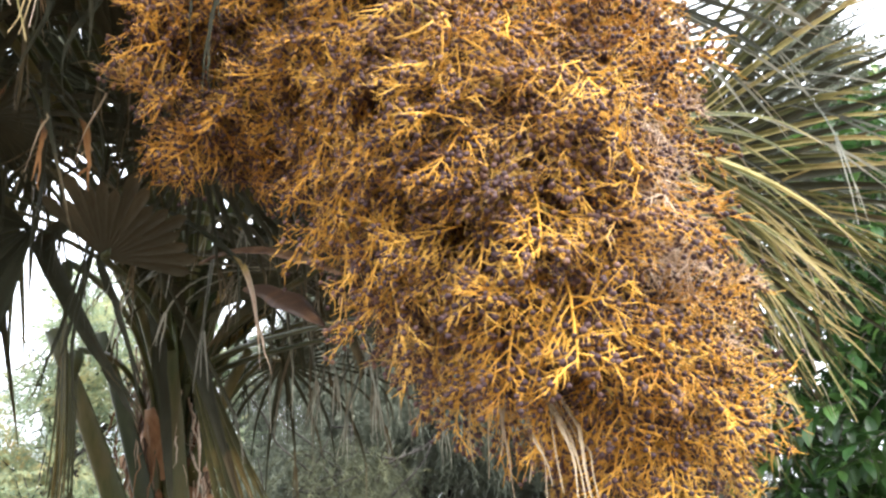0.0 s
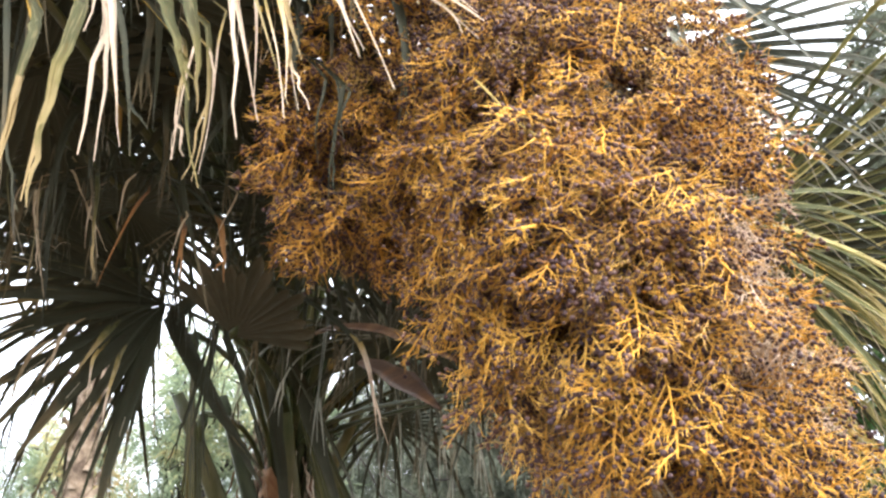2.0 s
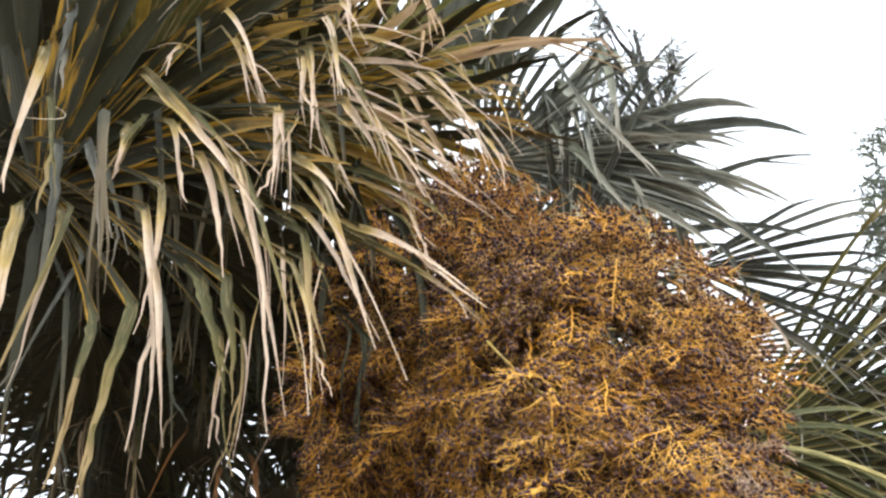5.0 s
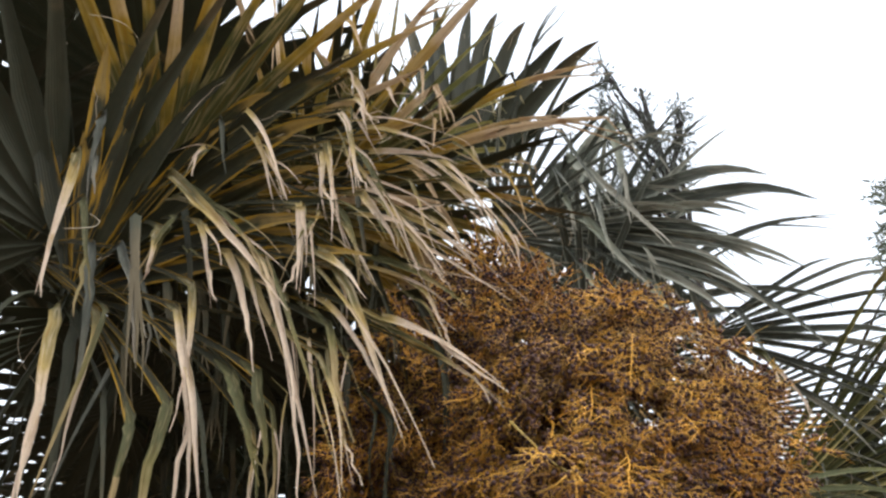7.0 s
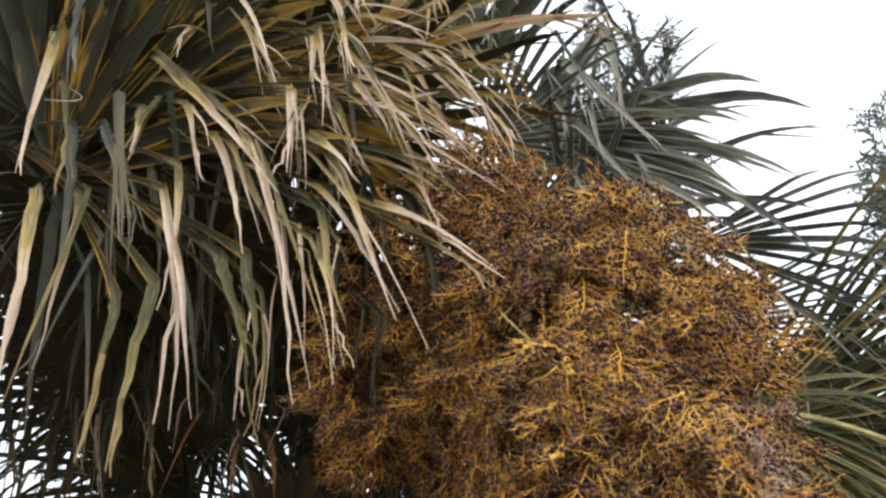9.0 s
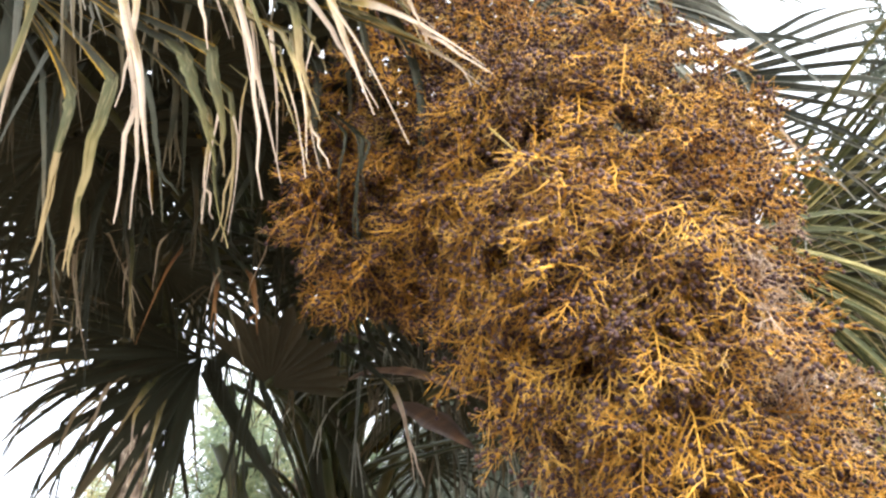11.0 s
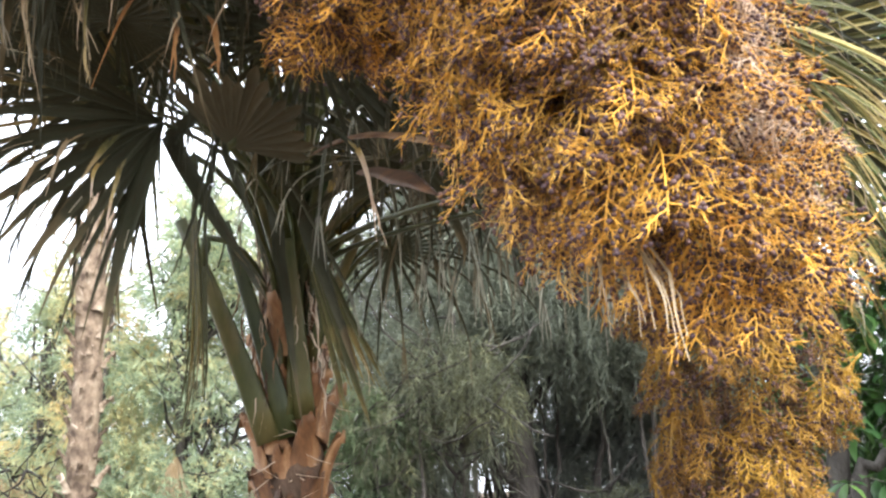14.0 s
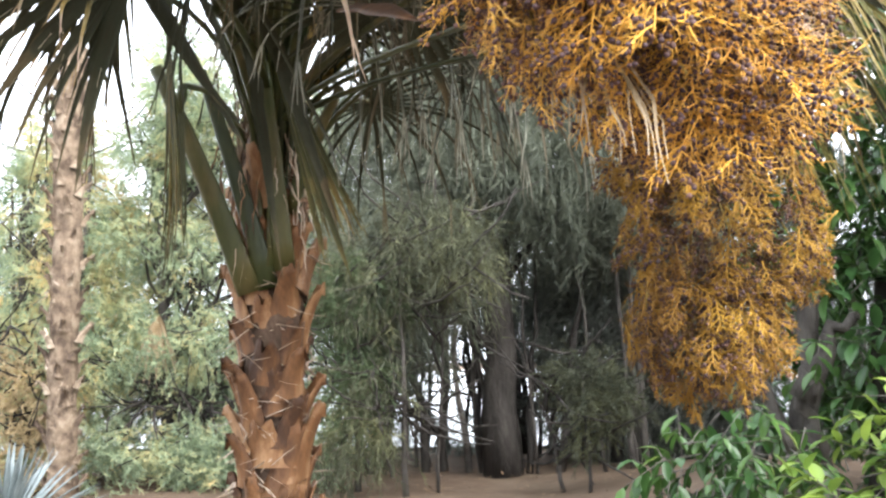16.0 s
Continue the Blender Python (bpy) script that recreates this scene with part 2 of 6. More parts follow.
BERRY = island_material("berry_skin", [(0.0, (0.025, 0.015, 0.017)), (0.4, (0.06, 0.033, 0.034)), (0.7, (0.14, 0.078, 0.062)), (1.0, (0.29, 0.17, 0.115))], 0.5, 0.0, 0.25)
# light grey-green foliage, paled further by haze put into the colour
PLUME_PALE_HAZE = island_material("plume_pale_haze", [(0.0, (0.18, 0.23, 0.15)), (0.4, (0.34, 0.42, 0.27)), (0.72, (0.56, 0.54, 0.29)), (1.0, (0.72, 0.52, 0.24))], 0.7, 0.4, patch=1.9)
PLUME_GREEN = island_material("plume_green", [(0.0, (0.05, 0.08, 0.04)), (0.5, (0.12, 0.17, 0.085)), (1.0, (0.2, 0.24, 0.12))], 0.7, 0.35)
PLUME_TAN = island_material("plume_tan", [(0.0, (0.26, 0.2, 0.11)), (0.5, (0.45, 0.35, 0.2)), (1.0, (0.6, 0.5, 0.32))], 0.75, 0.3)
# distant foliage greyed: the haze over it is painted into the tone
PLUME_GREY_HAZE = island_material("plume_grey_haze", [(0.0, (0.07, 0.08, 0.07)), (0.5, (0.14, 0.155, 0.13)), (1.0, (0.25, 0.26, 0.22))], 0.75, 0.35)
PLUME_DARK = island_material("plume_dark", [(0.0, (0.06, 0.072, 0.055)), (0.5, (0.14, 0.155, 0.115)), (1.0, (0.24, 0.26, 0.18))], 0.75, 0.3)
PLUME_SAGE = island_material("plume_sage", [(0.0, (0.045, 0.05, 0.033)), (0.5, (0.095, 0.102, 0.06)), (1.0, (0.19, 0.19, 0.09))], 0.75, 0.35, patch=1.6)
LEAF_FRESH = island_material("leaf_fresh", [(0.0, (0.05, 0.11, 0.02)), (0.5, (0.13, 0.22, 0.04)), (0.85, (0.24, 0.33, 0.06)), (1.0, (0.36, 0.4, 0.1))], 0.4, 0.3, 0.45)
LEAF = island_material("leaf_glossy", [(0.0, (0.015, 0.042, 0.014)), (0.5, (0.04, 0.1, 0.026)), (0.85, (0.09, 0.175, 0.04)), (1.0, (0.2, 0.25, 0.06))], 0.35, 0.25, 0.5)
AGAVE = plain_material("blue_grey_blade", (0.13, 0.16, 0.16), (0.22, 0.26, 0.26), (0.32, 0.36, 0.35), 6, 0.5, 0.15)
SAND = plain_material("sand", (0.08, 0.055, 0.038), (0.135, 0.095, 0.067), (0.2, 0.15, 0.11), 0.7, 0.95, 0.5, 0.1, (1, 1, 1), 0.03)
LITTER = island_material("litter_bits", [(0.0, (0.06, 0.04, 0.025)), (0.6, (0.2, 0.13, 0.075)), (1.0, (0.4, 0.3, 0.2))], 0.85)


# ---- mesh helpers ----
def mesh_of(name, verts, faces, material, uvs=None, smooth=True):
    me = bpy.data.meshes.new(name)
    me.from_pydata([tuple(v) for v in verts], [], faces)
    if uvs is not None:
        layer = me.uv_layers.new(name="UVMap")
        loops = np.empty(len(me.loops), dtype=np.int32)
        me.loops.foreach_get("vertex_index", loops)
        layer.data.foreach_set("uv", np.asarray(uvs, dtype=np.float32)[loops].ravel())
    if smooth:
        me.polygons.foreach_set("use_smooth", [True] * len(me.polygons))
    me.materials.append(material)
    return me


def part(name, me, parent=None, label=""):
    ob = new(name, me)
    ob.parent = parent
    if label:
        ob["label"] = label
    return ob


def thing(name, place, label, category, group="", kind=""):
    ob = new(name)
    ob.location = place
    ob.empty_display_size = 0.1
    return tagged(ob, label, category, group, kind)


def unit(v):
    v = Vector(v)
    return v.normalized() if v.length > 1e-9 else Vector((0, 0, 1))


def tube(verts, faces, points, radii, sides=5, flat=1.0, up=(0, 0, 1), join=None):
    """Adds a tapered tube along the points; flat: its thickness as a share of its width; join: a vertex that it grows from."""
    base = len(verts)
    n = len(points)
    a = None
    for i, p in enumerate(points):
        d = unit(points[min(i + 1, n - 1)] - points[max(i - 1, 0)])
        if a is None:
            a = d.cross(Vector(up))
            if a.length < 0.05:
                a = d.cross(Vector((1, 0, 0)))
        a = a - d * a.dot(d)
        if a.length < 1e-4:
            a = d.orthogonal()
        a.normalize()
        b = a.cross(d)
        for k in range(sides):
            w = 2 * math.pi * k / sides
            verts.append(p + a * (radii[i] * math.cos(w)) + b * (radii[i] * flat * math.sin(w)))
    for i in range(n - 1):
        for k in range(sides):
            k2 = (k + 1) % sides
            faces.append((base + i * sides + k, base + i * sides + k2, base + (i + 1) * sides + k2, base + (i + 1) * sides + k))
    if join is None:
        faces.append(tuple(base + k for k in reversed(range(sides))))
    else:
        faces += [(base + (k + 1) % sides, base + k, join) for k in range(sides)]
    faces.append(tuple(base + (n - 1) * sides + k for k in range(sides)))


def bent(a, b, sag, n=8, wob=0.0, rng=random):
    """Points from a to b on an arc that rises by sag in the middle."""
    a, b = Vector(a), Vector(b)
    out = []
    for i in range(n + 1):
        u = i / n
        p = a.lerp(b, u) + Vector((0, 0, 4 * sag * u * (1 - u)))
        if wob and 0 < i < n:
            p += Vector((rng.uniform(-wob, wob), rng.uniform(-wob, wob), rng.uniform(-wob, wob)))
        out.append(p)
    return out


# ---- fan leaves ----
def fan_leaf(hub, aim, face, radius, count, spread, label, material, droop=0.5, snap=0.2, split=0.4, seed=0,
             petiole=None, sag=0.3, cone=0.0, threads=0, wide=1.0, ragged=0.12, gap=0.0, snap_at=None, name="palm_leaf", stem=0.016, palm_tree=None, broad=False):
    """A palm leaf: pleated segments round a hub, joined near it, free and hanging further out."""
    rng = random.Random(seed)
    hub = Vector(hub)
    aim, face = unit(aim), unit(face)
    aim = unit(aim - face * aim.dot(face))
    side = face.cross(aim)
    v, f = [], []
    root = Vector(petiole)
    over = root + Vector((0, 0, 0.35 + 0.75 * max(0.0, hub.z - root.z)))
    tube(v, f, [root.lerp(over, i / 10).lerp(over.lerp(hub, i / 10), i / 10) - hub for i in range(11)], [stem * (1.9 - 0.9 * i / 10 + (2.6 if broad else 0.5) * max(0, 1 - i / 3.5)) for i in range(11)], 8, 0.4)
    leaf = part(name, mesh_of(name, v, f, PETIOLE), palm_tree, label)
    leaf.location = hub - (palm_tree.location if palm_tree else Vector())
    step = radians(spread) / count
    down = Vector((0, 0, -1))
    for i in range(count):
        if rng.random() < gap:
            continue
        a = -radians(spread) / 2 + step * (i + 0.5)
        d = unit(aim * math.cos(a) + side * math.sin(a) + face * cone)
        long = radius * (0.8 + 0.2 * math.cos(a * 0.7)) * (1 + rng.uniform(-ragged, ragged))
        m = 14
        broken = rng.uniform(*(snap_at or (split + 0.08, 0.92))) if rng.random() < snap else 2.0
        limp = droop * rng.uniform(0.6, 1.4)
        wander = Vector((rng.uniform(-1, 1), rng.uniform(-1, 1), rng.uniform(-1, 1))) * 0.14
        wide_i = rng.uniform(0.65, 1.15)
        half0 = split * long * math.tan(step / 2) * wide
        half_max = min(half0, (0.02 * radius + 0.01) * wide_i) if split < 0.85 else half0
        n0 = Vector(face)
        verts, uvs, faces = [], [], []
        p = Vector((0, 0, 0))
        twist = 0.0
        turn = rng.uniform(-0.5, 0.5)
        snapped = False
        forks = rng.random() < 0.4
        for k in range(m + 1):
            u = k / m
            if u <= split:
                half = u * long * math.tan(step / 2) * wide
            else:
                v = (u - split) / (1 - split)
                half = (half0 + (half_max - half0) * min(1, v * 4)) * (1 - v) ** 0.75
            w = d.cross(n0)
            w = unit(w) if w.length > 1e-3 else Vector((1, 0, 0))
            nn = unit(w.cross(d))
            if twist:
                q = Matrix.Rotation(twist, 3, d)
                w, nn = q @ w, q @ nn
            fold = 0.34 if u < split else 0.34 + 0.22 * (u - split)
            half = max(half, 0.0012)
            verts += [p - w * half + nn * half * fold, p - nn * half * fold, p + w * half + nn * half * fold]
            uvs += [(u, 0.0), (u, 0.5), (u, 1.0)]
            p = p + d * (long / m)
            if u > split * 0.8:
                d = unit(d + down * (limp * (u ** 1.5) * 2.2 / m) + wander * (1.6 / m))
                twist += turn * (u - split) * 1.4 / m
            if u >= broken and not snapped:
                snapped = True
                d = unit(d * rng.uniform(0.1, 0.4) + down + wander * 2.0)
                twist += rng.uniform(-1.0, 1.0)
            elif snapped:
                d = unit(d + down * 0.1 + wander * 1.3 * math.sin(u * 9 + turn * 8))
        for k in range(m):
            b0 = 3 * k
            faces += [(b0, b0 + 1, b0 + 4, b0 + 3), (b0 + 1, b0 + 2, b0 + 5, b0 + 4)]
        if forks and split < 0.85:
            # the tip splits into two narrow ends
            k0 = m - 3
            for s in (-1, 1):
                b1 = len(verts)
                root = Vector(verts[3 * k0 + 1])
                dd = unit(Vector(verts[3 * m + 1]) - root)
                ww = unit(Vector(verts[3 * k0 + 2]) - Vector(verts[3 * k0]))
                for j in range(4):
                    c = root + dd * (long * 0.08 * j) + ww * s * (0.004 + 0.008 * j * rng.uniform(0.5, 1.5)) + down * (0.004 * j * j)
                    hh = 0.006 * (1 - j / 3.3)
                    verts += [c - ww * hh, c + ww * hh]
                    uvs += [(0.85 + 0.05 * j, 0.3), (0.85 + 0.05 * j, 0.7)]
                for j in range(3):
                    q0 = b1 + 2 * j
                    faces.append((q0, q0 + 1, q0 + 3, q0 + 2))
        part("leaf_segment", mesh_of("leaf_segment", verts, faces, material, uvs), leaf)
    for _ in range(threads):
        a = rng.uniform(-0.5, 0.5) * radians(spread)
        d = unit(aim * math.cos(a) + side * math.sin(a))
        p = d * radius * rng.uniform(split, 0.75)
        pts = [Vector(p)]
        q = unit(d + down * rng.uniform(0.3, 1.5) + Vector((rng.uniform(-1, 1), rng.uniform(-1, 1), rng.uniform(-0.5, 0.5))))
        curl = Vector((rng.uniform(-1, 1), rng.uniform(-1, 1), rng.uniform(-0.6, 0.2))) * 0.35
        for _k in range(9):
            p = p + q * rng.uniform(0.018, 0.035)
            q = unit(q + curl + down * 0.1)
            pts.append(Vector(p))
        v, f = [], []
        tube(v, f, pts, [0.0013] * len(pts), 3)
        part("leaf_thread", mesh_of("leaf_thread", v, f, FIBRE), leaf, "pale dry curled thread")
    # the pointed tongue where the stalk meets the blade
    v, f = [], []
    tube(v, f, [Vector(), aim * 0.05 * radius, aim * 0.16 * radius], [stem * 1.1, stem * 1.4, 0.002], 6, 0.4)
    part("leaf_tongue", mesh_of("leaf_tongue", v, f, PETIOLE), leaf)
    return leaf


def ribbon(path, widths, face, fold, twist=0.0):
    """A folded strip along the path; the fold runs down its middle."""
    verts, uvs, faces = [], [], []
    n = len(path)
    for i, p in enumerate(path):
        d = unit(path[min(i + 1, n - 1)] - path[max(i - 1, 0)])
        w = d.cross(face)
        w = unit(w) if w.length > 0.05 else d.orthogonal().normalized()
        w = Matrix.Rotation(twist * i / n, 3, d) @ w
        nn = unit(w.cross(d))
        h = max(widths[i] * 0.5, 0.0012)
        verts += [p - w * h + nn * h * fold, p - nn * h * fold, p + w * h + nn * h * fold]
        u = i / (n - 1)
        uvs += [(u, 0.0), (u, 0.5), (u, 1.0)]
    for k in range(n - 1):
        q = 3 * k
        faces += [(q, q + 1, q + 4, q + 3), (q + 1, q + 2, q + 5, q + 4)]
    return verts, faces, uvs


def leaf_stalk(hub, petiole, palm_tree, label, stem=0.016):
    v, f = [], []
    root = Vector(petiole)
    over = root + Vector((0, 0, 0.35 + 0.75 * max(0.0, hub.z - root.z)))
    tube(v, f, [root.lerp(over, i / 10).lerp(over.lerp(hub, i / 10), i / 10) - hub for i in range(11)], [stem * (1.9 - 0.9 * i / 10 + 0.5 * max(0, 1 - i / 3.5)) for i in range(11)], 8, 0.4)
    leaf = part("palm_leaf", mesh_of("palm_leaf", v, f, PETIOLE), palm_tree, label)
    leaf.location = hub - palm_tree.location
    return leaf


def spread_leaf(hub, tips, folds, face, materials, label, palm_tree, petiole, seed, arch=0.07, filler=1, reach=0.5, fray=False):
    """A palm leaf given by the ends of its segments; folds are segments that break over and hang from the break."""
    rng = random.Random(seed)
    hub, face = Vector(hub), unit(face)
    leaf = leaf_stalk(hub, petiole, palm_tree, label)
    ends = [(Vector(p) - hub, w) for p, w in tips]
    for (p, w), (q, w2) in list(zip(ends, ends[1:])) * filler:
        m = p.lerp(q, rng.uniform(0.25, 0.75)) * rng.uniform(0.7, 0.98)
        ends.append((m + Vector((0, rng.uniform(0.02, 0.1), rng.uniform(-0.06, 0.02))), min(w, w2) * rng.uniform(0.6, 1.0)))
    for p, w in ends:
        mid = p * 0.55 + Vector((0, 0, arch * p.length * rng.uniform(0.6, 1.4)))
        n = 12
        path = [Vector().lerp(mid, i / n).lerp(mid.lerp(p, i / n), i / n) for i in range(n + 1)]
        wid = []
        limp = p.length * rng.uniform(0.03, 0.12)
        for i in range(n + 1):
            u = i / n
            wid.append(w * (1.05 * u / 0.3 if u < 0.3 else (1.05 - 0.3 * (u - 0.3) / 0.42 if u < 0.72 else 0.75 * (1 - (u - 0.72) / 0.28) ** 0.7)))
            path[i] = path[i] - Vector((0, 0, limp * max(0.0, (u - 0.7) / 0.3) ** 2))
        v, f, uv = ribbon(path, wid, face, rng.uniform(0.25, 0.6), rng.uniform(-0.5, 0.5))
        part("leaf_segment", mesh_of("leaf_segment", v, f, materials[0], uv), leaf)
        if rng.random() < 0.6:
            # a thread that splits off near the end
            a = path[rng.randrange(7, 11)]
            e = a + (p - a) * rng.uniform(0.5, 1.0) + Vector((rng.uniform(-0.05, 0.05), rng.uniform(-0.05, 0.05), -rng.uniform(0.04, 0.16)))
            v, f = [], []
            tube(v, f, bent(a, e, 0.02, 5, 0.006, rng), [0.0022, 0.002, 0.0018, 0.0016, 0.0012, 0.0008], 3)
            part("leaf_thread", mesh_of("leaf_thread", v, f, FIBRE), leaf, "pale dry thread")
    strands = []
    tears = {True: (1, 2, 2), False: (0,)}[fray]
    for a, e, w, k in folds:
        strands.append((a, e, w * (0.8 if w < 0.03 else 0.66), k, True))
        for _ in range(rng.choice(tears) if w > 0.016 else 0):
            da = Vector((rng.uniform(-1, 1) * (0.8 * w + 0.015), rng.uniform(-0.02, 0.04), rng.uniform(-0.1, 0.06)))
            de = Vector((rng.uniform(-1, 1) * (w + 0.035), rng.uniform(-0.03, 0.04), rng.uniform(-0.08, 0.14)))
            strands.append((Vector(a) + da, Vector(e) + de, w * rng.uniform(0.22, 0.5), rng.choice((0, 0, 0, 1, 1)), False))
    for a, e, w, k, main in strands:
        a, e = Vector(a) - hub, Vector(e) - hub
        rib = a * 0.55 + Vector((0, 0, 0.1 * a.length))
        n = 7
        path = [Vector().lerp(rib, i / n).lerp(rib.lerp(a, i / n), i / n) for i in range(n + 1)]
        bend = rng.uniform(0.2, 0.55)
        if main:
            # the part that still stands, from the hub to the break
            v, f, uv = ribbon(path, [w * reach * (i / n) ** 0.7 + 0.002 for i in range(n)] + [w * 0.85], face, bend)
            part("leaf_segment", mesh_of("leaf_segment", v, f, materials[0], [(0.62 * x, y) for x, y in uv]), leaf)
        path, wid = [a - unit(a - rib) * 0.08, a - unit(a - rib) * 0.03, a], [w * 0.15, w * 0.6, w * 0.85]
        out = unit(a) * (e - a).length * rng.uniform(0.02, 0.09)
        out.z = max(out.z, 0)
        ctrl = a.lerp(e, rng.uniform(0.3, 0.55)) + out + Vector((rng.uniform(-0.02, 0.02), rng.uniform(-0.03, 0.01), 0.02))
        m = 11
        curl = rng.uniform(-1, 1) * 0.005
        for i in range(1, m + 1):
            u = i / m
            q = a.lerp(ctrl, u).lerp(ctrl.lerp(e, u), u)
            kink = 0.02 * w * rng.uniform(-1, 1) + (0.12 * w * rng.choice((-1, 1)) if rng.random() < 0.1 else 0.0)
            path.append(q + Vector((curl * math.sin(u * 7) + kink, kink * 0.5, 0)))
            wid.append(w * (0.85 if u < 0.3 else 0.85 * (1 - (u - 0.3) / 0.7) ** 0.85) * (1 + 0.06 * math.sin(u * 11 + curl * 400)))
        v, f, uv = ribbon(path, wid, face, bend, rng.uniform(-1.2, 1.2))
        part("leaf_segment", mesh_of("leaf_segment", v, f, materials[1 + k], uv), leaf)
        if main and w > 0.014 and rng.random() < 0.75:
            s = path[-4] if rng.random() < 0.5 else path[-6]
            t2 = e + Vector((rng.uniform(-0.05, 0.05), rng.uniform(-0.03, 0.03), rng.uniform(-0.05, 0.06)))
            p2 = bent(s, t2, 0.0, 5, 0.006, rng)
            v, f, uv = ribbon(p2, [w * 0.4, w * 0.4, w * 0.35, w * 0.28, w * 0.18, 0.001], face, 0.3, rng.uniform(-1, 1))
            part("leaf_segment", mesh_of("leaf_segment", v, f, materials[1 + k], [(0.7 + 0.3 * x, y) for x, y in uv]), leaf)
    return leaf


# ---- fruit bunches ----
BALL_DIRS = [(0.0, 0.0, 1.0)] + [(0.894 * math.cos(k * 1.2566), 0.894 * math.sin(k * 1.2566), 0.447) for k in range(5)]
BALL_DIRS += [(0.894 * math.cos(k * 1.2566 + 0.628), 0.894 * math.sin(k * 1.2566 + 0.628), -0.447) for k in range(5)] + [(0.0, 0.0, -1.0)]
BALL_FACES = [(0, 1 + k, 1 + (k + 1) % 5) for k in range(5)] + [(1 + k, 6 + k, 1 + (k + 1) % 5) for k in range(5)]
BALL_FACES += [(1 + (k + 1) % 5, 6 + k, 6 + (k + 1) % 5) for k in range(5)] + [(11, 6 + (k + 1) % 5, 6 + k) for k in range(5)]


def ball(verts, faces, centre, r, rng):
    """A small round berry with twenty faces, shaded smooth."""
    base = len(verts)
    turn = Euler((rng.uniform(0, 3), rng.uniform(0, 3), 0)).to_matrix()
    verts += [centre + turn @ Vector(d) * r for d in BALL_DIRS]
    faces += [tuple(base + i for i in f) for f in BALL_FACES]


def spray_meshes(seed, fruits, size, material, thick=1.0, sides_n=9, tines=4, flat=0.7, berry=0.0054):
    """One branchlet of a bunch: a bowed axis with antler-like side twigs that curve towards its tip, and its berries."""
    rng = random.Random(seed)
    tv, tf, bv, bf = [], [], [], []

    def jig(s):
        return Vector((rng.uniform(-s, s), rng.uniform(-s, s) * flat, rng.uniform(-s, s)))

    def shoot(p, d, towards, long, r0, r1, n, sides, join=None):
        pts = [Vector(p)]
        q = Vector(d)
        for i in range(n):
            q = unit(q + towards * (0.55 / n) + jig(0.16))
            p = p + q * (long / n)
            pts.append(Vector(p))
        first = len(tv)
        tube(tv, tf, pts, [r0 + (r1 - r0) * i / n for i in range(n + 1)], sides, join=join)
        return pts, first

    def hang_berries(pts, chance):
        for i in range(len(pts) - 1):
            if rng.random() < chance:
                o = pts[i].lerp(pts[i + 1], rng.random())
                r = berry * rng.uniform(0.8, 1.2)
                ball(bv, bf, o + unit(jig(1) + Vector((0, 0, 0.001))) * (r + 0.002), r, rng)

    up = Vector((0, 0, 1))
    axis, a0 = shoot(Vector((0, 0, 0)), up, unit(jig(1)) * 0.8, size, 0.0031 * thick, 0.0019 * thick, 6, 5)
    for k in range(sides_n):
        u = (0.12 + 0.86 * (k + 0.5 * rng.random()) / sides_n) * 6
        i = min(int(u), 5)
        o = axis[i].lerp(axis[i + 1], min(1.0, u - i))
        ax = unit(axis[i + 1] - axis[i])
        w = (k % 2) * math.pi + rng.uniform(-0.75, 0.75)
        out = Vector((math.cos(w), math.sin(w) * flat, 0))
        long = size * (0.56 - 0.28 * k / sides_n) * rng.uniform(0.75, 1.2)
        side, s0 = shoot(o, unit(ax * 0.55 + out * 0.85), ax, long, 0.0022 * thick, 0.0013 * thick, 4, 4, a0 + 5 * i + k % 5)
        hang_berries(side, fruits * 0.7)
        for j in range(tines):
            v = (0.2 + 0.75 * (j + 0.6 * rng.random()) / tines) * 4
            h = min(int(v), 3)
            so = side[h].lerp(side[h + 1], min(1.0, v - h))
            sx = unit(side[h + 1] - side[h])
            off = unit(sx.cross(unit(jig(1)))) if j % 3 == 2 else unit(sx.cross(Vector((0, 1, 0)))) * (1 if j % 2 else -1)
            tine, _ = shoot(so, unit(sx * 0.7 + off * 0.75), sx, long * rng.uniform(0.32, 0.62), 0.0015 * thick, 0.0008 * thick, 2, 3, s0 + 4 * h + j % 4)
            hang_berries(tine, fruits)
    return (mesh_of("fruit_branchlet", tv, tf, material), mesh_of("berry_cluster", bv, bf, BERRY) if bv else None)


